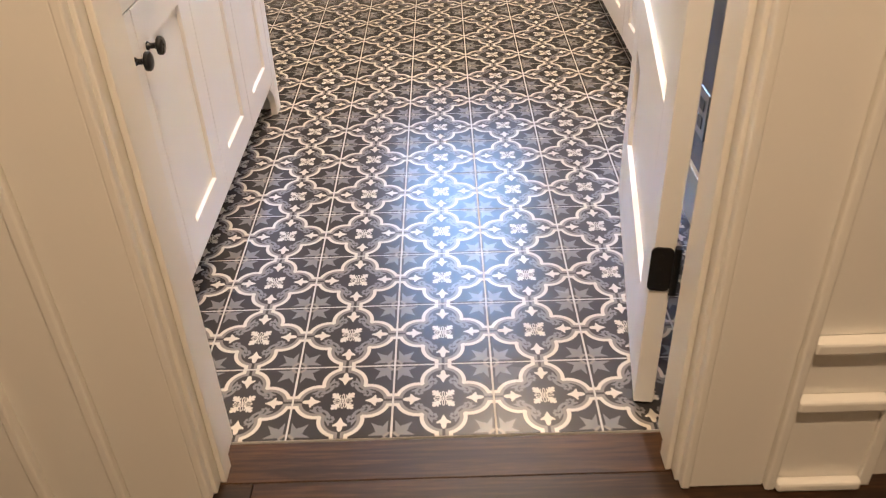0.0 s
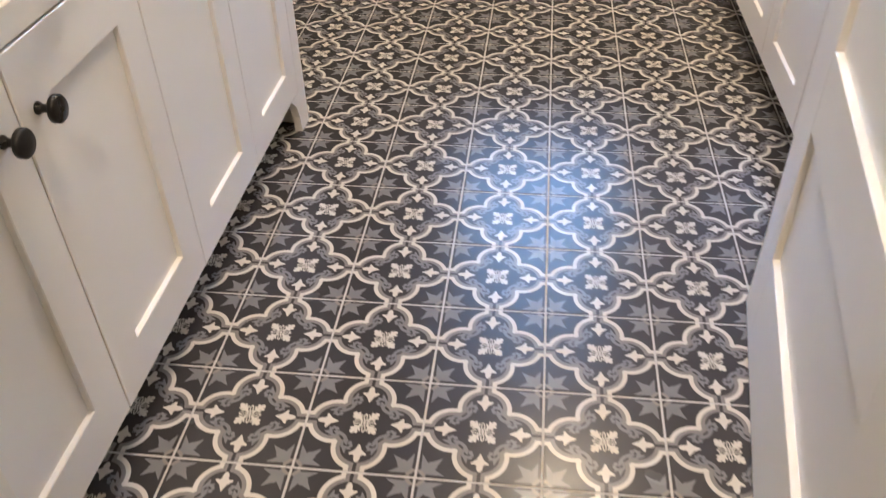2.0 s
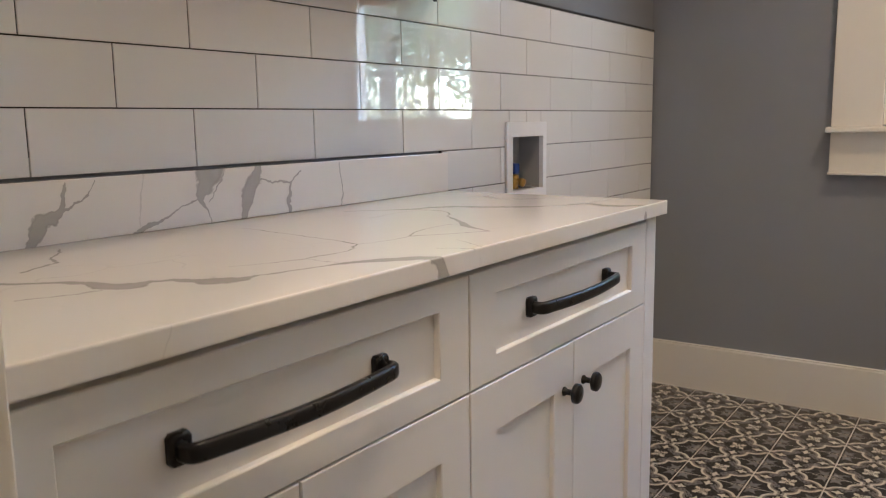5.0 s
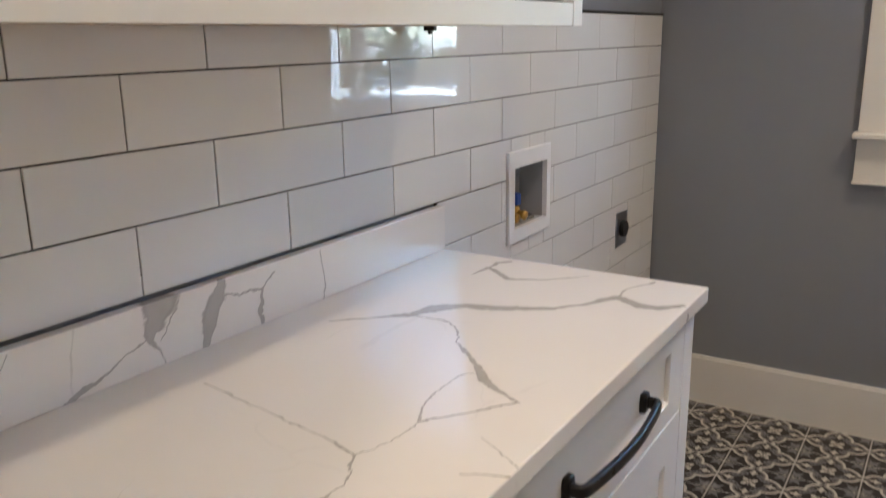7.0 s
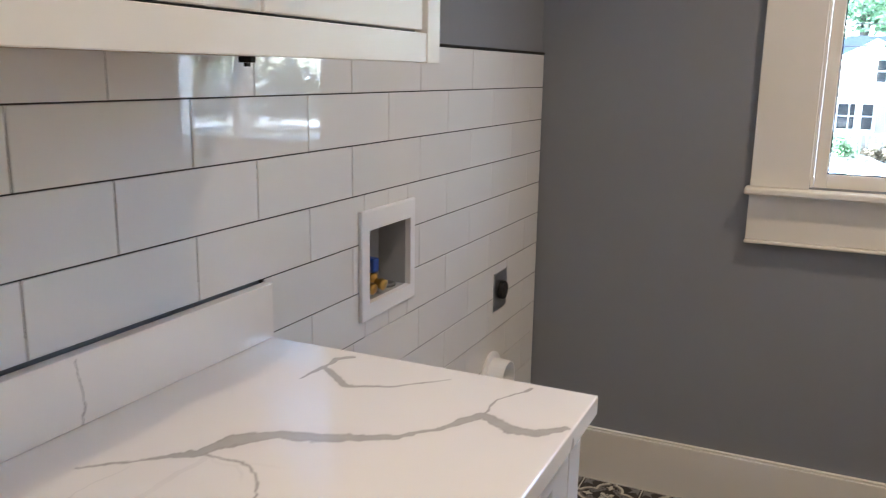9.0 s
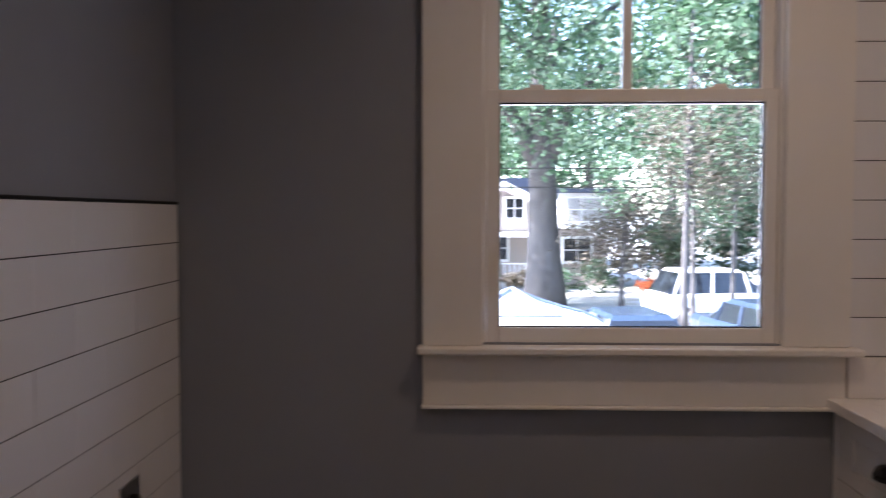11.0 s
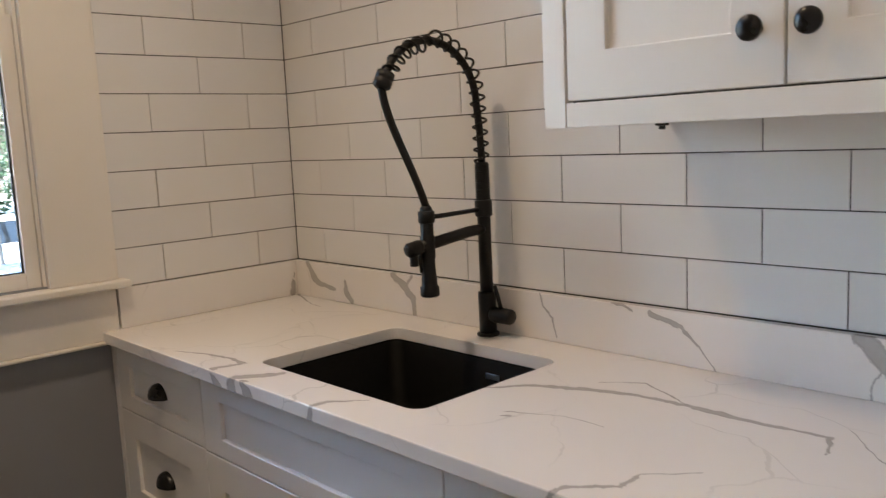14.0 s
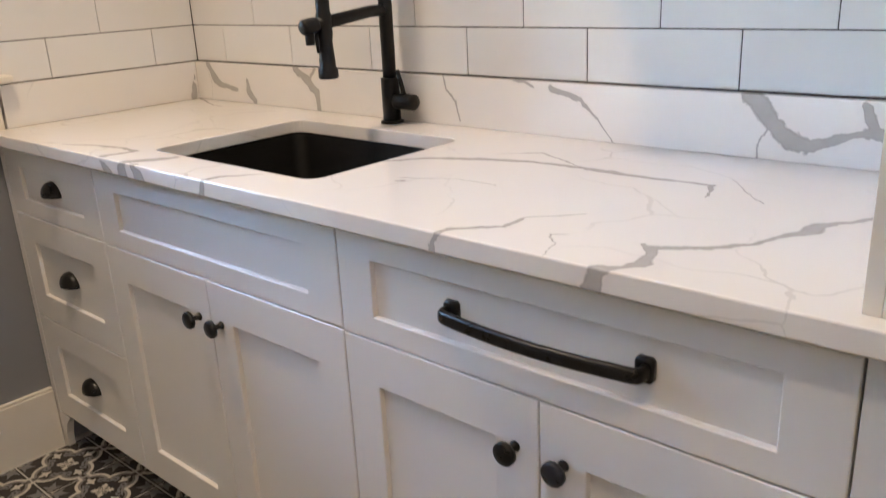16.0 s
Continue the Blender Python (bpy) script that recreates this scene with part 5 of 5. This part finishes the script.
for z, sag in ((3.1, 0.25), (2.55, 0.3)):
    cab_ = empty("overhead_cable", "thin black overhead cable above the street", "cable")
    tubed("wire", [(-30 + 5 * i, 24.0 + 0.4 * i, z - sag * (1 - ((i - 7) / 7) ** 2)) for i in range(15)], 0.018, cab_, RUBBER, 5)
for sx, sy, sr, mt, lb in ((5.4, 38.5, 1.3, LEAFSH, "green shrub before the house with shade in its leaf colour"), (3.7, 39.0, 1.0, LEAF, "low green shrub on the lawn"), (0.6, 39.5, 0.9, LEAF, "low green shrub beside the porch"), (2.0, 39.2, 0.7, LEAFR, "low russet shrub beside the porch"), (8.0, 38.0, 0.5, LEAFO, "garden bush in bright orange bloom"), (9.3, 37.0, 1.2, LEAFR, "low russet shrub beside the street")):
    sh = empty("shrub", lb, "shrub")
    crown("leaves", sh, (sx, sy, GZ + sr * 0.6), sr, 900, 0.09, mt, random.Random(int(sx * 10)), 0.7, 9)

# the house across the street
hs = empty("house", "tan gabled house with a porch and a dormer across the street", "house")
HX, HY = 1.5, 42.0


def prism(bm, x0, x1, y0, y1, ze, zr, over=0.3):
    """Gable roof, ridge along y."""
    xm = (x0 + x1) / 2
    th = 0.16
    pr = [(x0 - over, ze), (xm, zr), (x1 + over, ze), (x1 + over, ze + th), (xm, zr + th * 1.3), (x0 - over, ze + th)]
    va = [bm.verts.new((x, y0 - over, z)) for x, z in pr]
    vb = [bm.verts.new((x, y1 + over, z)) for x, z in pr]
    for a in ((0, 1, 4, 5), (1, 2, 3, 4)):
        bm.faces.new([va[i] for i in a])
        bm.faces.new([vb[i] for i in a])
    for i in range(6):
        j = (i + 1) % 6
        bm.faces.new((va[i], va[j], vb[j], vb[i]))


solid("wall", (HX - 5.0, HX + 5.2, HY, HY + 8, GZ, 0.2), STUCCO, hs)
bm = bmesh.new()
va = [bm.verts.new((x, HY, z)) for x, z in ((HX - 5.0, 0.2), (HX + 5.2, 0.2), (HX, 2.95))]
vb = [bm.verts.new((q.co.x, HY + 0.2, q.co.z)) for q in va]
bm.faces.new(va)
bm.faces.new(vb)
for i in range(3):
    bm.faces.new((va[i], va[(i + 1) % 3], vb[(i + 1) % 3], vb[i]))
part("gable", bm, STUCCO, hs)
bm = bmesh.new()
prism(bm, HX - 5.0, HX + 5.2, HY, HY + 8, 0.2, 2.95, 0.4)
part("roof", bm, ROOFM, hs, "dark shingle gable roof")
# white barge boards along the gable
for sx, ex in ((-1, 5.4), (1, 5.6)):
    bm = bmesh.new()
    vs = [bm.verts.new((HX + sx * x, HY - 0.45 + dy, z)) for dy in (0, 0.03) for x, z in ((0, 2.62), (0, 3.08), (ex, 0.25), (ex, -0.15))]
    for f in ((0, 1, 2, 3), (4, 5, 6, 7), (0, 1, 5, 4), (1, 2, 6, 5), (2, 3, 7, 6), (3, 0, 4, 7)):
        bm.faces.new([vs[i] for i in f])
    part("barge_board", bm, CARW, hs, "white barge board")
solid("main_roof", (HX - 9, HX + 2.6, HY + 4, HY + 9, 2.0, 3.4), ROOFM, hs, "blue-grey shingle roof behind the gable")
dm = solid("dormer", (HX + 2.7, HX + 5.6, HY - 0.9, HY + 3, 0.7, 2.45), CARW, hs, "white dormer with a wide window")
solid("dormer_roof", (HX + 2.4, HX + 5.9, HY - 1.2, HY + 3.2, 2.46, 2.66), ROOFM, hs)


def house_window(wx, wz, ww, wh, wy, n):
    w = solid("window", (wx - 0.1, wx + ww + 0.1, wy - 0.08, wy - 0.002, wz - 0.1, wz + wh + 0.1), CARW, hs, "white framed window")
    for i in range(n):
        for j in range(2):
            solid("pane", (wx + i * ww / n + 0.03, wx + (i + 1) * ww / n - 0.03, wy - 0.10, wy - 0.081, wz + j * wh / 2 + 0.03, wz + (j + 1) * wh / 2 - 0.02), DGLASS if wy > HY - 0.5 else SIDING, w)


for q in ((HX + 0.1, 1.2, 0.9, 1.0, HY, 2), (HX - 1.3, -0.9, 1.5, 1.2, HY, 3), (HX - 4.0, -0.9, 1.5, 1.2, HY, 3), (HX + 3.0, -1.0, 1.4, 1.2, HY, 2), (HX + 3.05, 1.05, 2.2, 1.15, HY - 0.9, 3)):
    house_window(*q)
solid("porch_roof", (HX - 5.6, HX + 1.5, HY - 2.6, HY - 0.1, 0.32, 0.52), CARW, hs, "white porch eave")
for px in (HX - 5.3, HX - 2.6, HX - 0.5, HX + 1.2):
    solid("porch_post", (px - 0.11, px + 0.11, HY - 2.5, HY - 2.28, GZ, 0.319), CARW, hs)
solid("porch_floor", (HX - 5.5, HX + 1.4, HY - 2.6, HY - 0.01, GZ, GZ + 0.4), SIDING, hs)
solid("hand_rail", (HX - 5.3, HX + 1.2, HY - 2.42, HY - 2.36, -0.98, -0.92), CARW, hs)
for i in range(26):
    solid("baluster", (HX - 5.1 + 0.24 * i, HX - 5.06 + 0.24 * i, HY - 2.41, HY - 2.37, GZ + 0.4, -0.981), CARW, hs)

# pop-up canopy on the drive
cy0, cx0, half, eave, apex = 12.0, 0.36, 1.5, -0.30, 0.36
tent = empty("canopy_tent", "white canvas pop-up canopy with grey seams on the drive", "canopy")


def canopy_z(x, y):
    f = max(abs(x), abs(y)) / half
    return eave + (apex - eave) * (1 - f) ** 0.8 * (1 - 0.12 * math.sin(math.pi * f))


bm = bmesh.new()
n = 24
grid = [[bm.verts.new((cx0 + half * (2 * i / n - 1), cy0 + half * (2 * j / n - 1), canopy_z(half * (2 * i / n - 1), half * (2 * j / n - 1)))) for j in range(n + 1)] for i in range(n + 1)]
for i in range(n):
    for j in range(n):
        bm.faces.new((grid[i][j], grid[i + 1][j], grid[i + 1][j + 1], grid[i][j + 1]))
smooth(part("canopy_top", bm, CANVAS, tent))
for a, b in ((-1, -1), (1, -1), (1, 1), (-1, 1)):
    tubed("hip_seam", [(cx0 + a * half * q / 8, cy0 + b * half * q / 8, canopy_z(half * q / 8, 0) + 0.012) for q in range(9)], 0.03, tent, SEAM, 8)
    solid("leg", (cx0 + a * 1.46 - 0.02, cx0 + a * 1.46 + 0.02, cy0 + b * 1.46 - 0.02, cy0 + b * 1.46 + 0.02, GZ, eave), SEAM, tent)
for c in (0.45, 0.75):
    r = half * c
    z = canopy_z(r, 0) + 0.01
    tubed("ring_seam", [(cx0 - r, cy0 - r, z), (cx0 + r, cy0 - r, z), (cx0 + r, cy0 + r, z), (cx0 - r, cy0 + r, z), (cx0 - r, cy0 - r, z)], 0.016, tent, SEAM, 6)
for b in ((-1, 1, -1, -1), (-1, 1, 1, 1), (-1, -1, -1, 1), (1, 1, -1, 1)):
    solid("valance", (cx0 + half * b[0] - 0.004, cx0 + half * b[1] + 0.004, cy0 + half * b[2] - 0.004, cy0 + half * b[3] + 0.004, eave - 0.22, eave - 0.001), CANVAS, tent)


def car(x, y, turn, mat, label, L=4.6, W=1.85, H=1.65, hood=0.95):
    """Body in one lofted shell, dark glass, wheels."""
    c = empty("car", label, "car")
    c.matrix_world = Matrix.Translation((x, y, GZ)) @ Matrix.Rotation(turn, 4, "Z")
    sec = [(-0.50, 0.55, 0.80), (-0.46, 0.35, 0.95), (-0.30, 0.28, 1.0), (0.0, 0.28, 1.0), (0.30, 0.28, 1.0), (0.45, 0.32, 0.92), (0.50, 0.5, 0.75)]
    bm = bmesh.new()
    prev = None
    for f, zl, wf in sec:
        w = W / 2 * wf
        top = hood * (0.86 if abs(f) > 0.48 else 1.0)
        ring = [bm.verts.new((f * L, sy * w, z)) for sy, z in ((-0.9, zl), (-1, zl + 0.15), (-1, top - 0.12), (-0.9, top), (0.9, top), (1, top - 0.12), (1, zl + 0.15), (0.9, zl))]
        if prev:
            for j in range(8):
                bm.faces.new((prev[j], prev[(j + 1) % 8], ring[(j + 1) % 8], ring[j]))
        else:
            bm.faces.new(ring)
        prev = ring
    bm.faces.new(prev)
    part("body", bm, mat, c)
    for nm, z0, z1, a0, a1, b0, b1, wd0, wd1, mt in (("cabin_glass", hood - 0.02, H - 0.10, -0.44, 0.22, -0.36, 0.08, 0.90, 0.74, DGLASS), ("roof", H - 0.0995, H, -0.36, 0.08, -0.33, 0.05, 0.745, 0.66, mat)):
        bm = bmesh.new()
        lo = [bm.verts.new((f * L, s * W / 2 * wd0, z0)) for f, s in ((a0, -1), (a1, -1), (a1, 1), (a0, 1))]
        hi = [bm.verts.new((f * L, s * W / 2 * wd1, z1)) for f, s in ((b0, -1), (b1, -1), (b1, 1), (b0, 1))]
        bm.faces.new(lo)
        bm.faces.new(hi)
        for i in range(4):
            bm.faces.new((lo[i], lo[(i + 1) % 4], hi[(i + 1) % 4], hi[i]))
        part(nm, bm, mt, c)
    for s in (-1, 1):
        for f in (-0.40, -0.14, 0.12):
            bm = bmesh.new()
            tube(bm, [(f * L, s * W / 2 * 0.912, hood), ((f * 0.82 - 0.01) * L, s * W / 2 * 0.752, H - 0.08)], 0.045, 6)
            part("pillar", bm, mat, c)
    for f in (-0.31, 0.32):
        for s in (-1, 1):
            bm = bmesh.new()
            lathe(bm, [(0.2, -0.11), (0.33, -0.10), (0.345, -0.05), (0.345, 0.05), (0.33, 0.10), (0.2, 0.11)], Matrix.Translation((f * L, s * (W / 2 - 0.1), 0.345)) @ Matrix.Rotation(radians(90), 4, "X"), 20)
            wh = part("wheel", bm, RUBBER, c)
            bm = bmesh.new()
            lathe(bm, [(0.04, 0.0), (0.2, 0.004), (0.21, 0.012), (0.05, 0.02)], Matrix.Translation((f * L, s * (W / 2 + 0.005), 0.345)) @ Matrix.Rotation(radians(-90 * s), 4, "X"), 16)
            part("rim", bm, STEEL, wh)
    for s in (-1, 1):
        bm = bmesh.new()
        box(bm, L * 0.47, L * 0.495, s * 0.62 - 0.15, s * 0.62 + 0.15, 0.66, 0.78, 0.02)
        part("headlight", bm, STEEL, c)
    return c


car(8.0, 27.6, radians(8), CARW, "white sport utility car parked in the street", 4.8, 1.95, 1.85, 1.1)
car(3.3, 19.6, radians(96), CARB, "dark blue saloon car on the drive", 4.5, 1.85, 1.45, 0.92)
car(6.9, 21.0, radians(100), CARB, "dark blue car parked beside the street", 4.4, 1.8, 1.5, 0.95)

# ---- pieces: hall boards, floor tiles, wall tiles ----


def bevelled_box(name, sx, sy, sz, e, mat):
    """Mesh with its top face eased, origin at the middle of its underside."""
    bm = bmesh.new()
    x, y = sx / 2, sy / 2
    ls = []
    for dx, z in ((0, 0), (0, sz - e), (e, sz)):
        ls.append([bm.verts.new(c) for c in ((-x + dx, -y + dx, z), (x - dx, -y + dx, z), (x - dx, y - dx, z), (-x + dx, y - dx, z))])
    for a, b in zip(ls, ls[1:]):
        for i in range(4):
            bm.faces.new((a[i], a[(i + 1) % 4], b[(i + 1) % 4], b[i]))
    bm.faces.new(ls[-1])
    me = bpy.data.meshes.new(name)
    bmesh.ops.recalc_face_normals(bm, faces=bm.faces)
    bm.to_mesh(me)
    bm.free()
    me.materials.append(mat)
    return me


rp = random.Random(4)
plank_meshes = {}
row = 0
y = -0.2015
while y > -2.9:
    x = -1.6 - rp.uniform(0, 0.9)
    wdt = 0.128 if row else 0.094
    while x < 2.39:
        L = rp.choice((0.7, 0.95, 1.2, 1.45)) if row else 1.3
        x0, x1 = max(x, -1.599), min(x + L, 2.399)
        key = (round(x1 - x0, 3), wdt)
        if key not in plank_meshes:
            plank_meshes[key] = bevelled_box("plank", key[0] - 0.0012, wdt - 0.0012, 0.0185, 0.0012, WOOD)
        ob = new("plank", plank_meshes[key])
        ob.location = ((x0 + x1) / 2, y - wdt / 2, -0.019)
        ob.parent = hall_floor
        x += L
    y -= wdt
    row += 1

ft = bevelled_box("floor_tile", 0.1958, 0.1958, 0.0035, 0.0006, FTILE)
for i in range(-6, 8):
    for j in range(-1, 15):
        if 0.2 * i + 0.1 < XL or 0.2 * i + 0.1 > XR or j * 0.2 + 0.1 > YF:
            continue
        ob = new("tile", ft)
        ob.location = (0.2 * i + 0.1, 0.2 * j + 0.1, -0.0022 + rp.uniform(0, 0.0003))
        ob.rotation_euler = (0, 0, rp.choice((0, 1, 2, 3)) * math.pi / 2 + rp.uniform(-0.003, 0.003))
        ob.parent = floor

tile_cache = {}


def wall_tile(parent, m, u0, u1, v0, v1):
    g = 0.0012
    key = (round(u1 - u0, 4), round(v1 - v0, 4))
    if key not in tile_cache:
        tile_cache[key] = bevelled_box("wall_tile", key[0] - 2 * g, key[1] - 2 * g, 0.0078, 0.0007, TILE)
    ob = new("tile", tile_cache[key])
    ob.matrix_world = m @ Matrix.Translation(((u0 + u1) / 2, (v0 + v1) / 2, 0)) @ pose(0, 0, 0, rp.uniform(-0.12, 0.12), rp.uniform(-0.05, 0.05), 0)
    ob.parent = parent
    return ob


def tile_field(name, m, u_lo, u_hi, z_lo, z_hi, z_ref, joint, skip, label, grout_box):
    """Running-bond courses; skip(u0, u1, v0, v1) leaves room for openings."""
    bed = structure(name, grout_box, GROUT, label, "tile wall")
    kk = math.floor((z_lo - z_ref) / TP)
    while z_ref + kk * TP < z_hi - 0.004:
        v0, v1 = max(z_lo, z_ref + kk * TP), min(z_hi, z_ref + (kk + 1) * TP)
        off = joint + (TL / 2 if kk % 2 else 0)
        nn = math.floor((u_lo - off) / TL)
        while off + nn * TL < u_hi - 0.004:
            a, b = max(u_lo, off + nn * TL), min(u_hi, off + (nn + 1) * TL)
            if b - a > 0.006 and v1 - v0 > 0.006:
                for c in skip(a, b, v0, v1):
                    wall_tile(bed, m, *c)
            nn += 1
        kk += 1
    return bed


def around(hole):
    """Cut a piece to fit round a rectangle."""
    h0, h1, z0, z1 = hole

    def cut(a, b, v0, v1):
        if b <= h0 or a >= h1 or v1 <= z0 or v0 >= z1:
            return [(a, b, v0, v1)]
        out = []
        if a < h0 - 0.004:
            out.append((a, h0, v0, v1))
        if b > h1 + 0.004:
            out.append((h1, b, v0, v1))
        lo, hi = max(a, h0), min(b, h1)
        if v0 < z0 - 0.004:
            out.append((lo, hi, v0, z0))
        if v1 > z1 + 0.004:
            out.append((lo, hi, z1, v1))
        return out
    return cut


def whole(a, b, v0, v1):
    return [(a, b, v0, v1)]


TLM = Matrix(((0, 0, 1, XL - 0.0078), (1, 0, 0, 0), (0, 1, 0, 0), (0, 0, 0, 1)))
TRM = Matrix(((0, 0, -1, XR + 0.0078), (1, 0, 0, 0), (0, 1, 0, 0), (0, 0, 0, 1)))
TFM = Matrix(((1, 0, 0, 0), (0, 0, -1, YF + 0.003), (0, 1, 0, 0), (0, 0, 0, 1)))
tile_field("tile_bed_left_low", TLM, 1.325, YF - 0.002, 0.0, TZ, TZ, 0.553, around((1.668, 1.864, 0.884, 1.05)), "white glazed tiles behind the machine space", (XL - 0.0089, XL - 0.0022, 1.322, 1.667, 0.0, TZ))
structure("tile_bed_left_mid", (XL - 0.0089, XL - 0.0022, 1.865, YF, 0.0, TZ), GROUT, "grout bed behind the tiles", "tile wall")
tile_field("tile_bed_left", TLM, YN + 0.002, YF - 0.002, TZ, TZ + 4 * TP, TZ, 0.553, around((1.668, 1.864, 0.884, 1.05)), "glossy white running-bond wall tiles with dark grout", (XL - 0.0089, XL - 0.0022, YN, YF, TZ + 0.03, TZ + 4 * TP))
tile_field("tile_bed_right", TRM, 0.637, YF - 0.003, TZ + 0.0103, 2.45, TZ + 0.0103, 1.143, whole, "glossy white running-bond wall tiles with dark grout", (XR + 0.0022, XR + 0.0089, 0.637, YF, TZ - 0.05, 2.45))
tile_field("tile_bed_window", TFM, 0.7825, XR - 0.0015, TZ + 0.0103, 2.45, TZ + 0.0103, 0.917, whole, "glossy white running-bond wall tiles with dark grout", (0.7825, XR + 0.002, YF + 0.0002, YF + 0.0038, TZ - 0.05, 2.45))
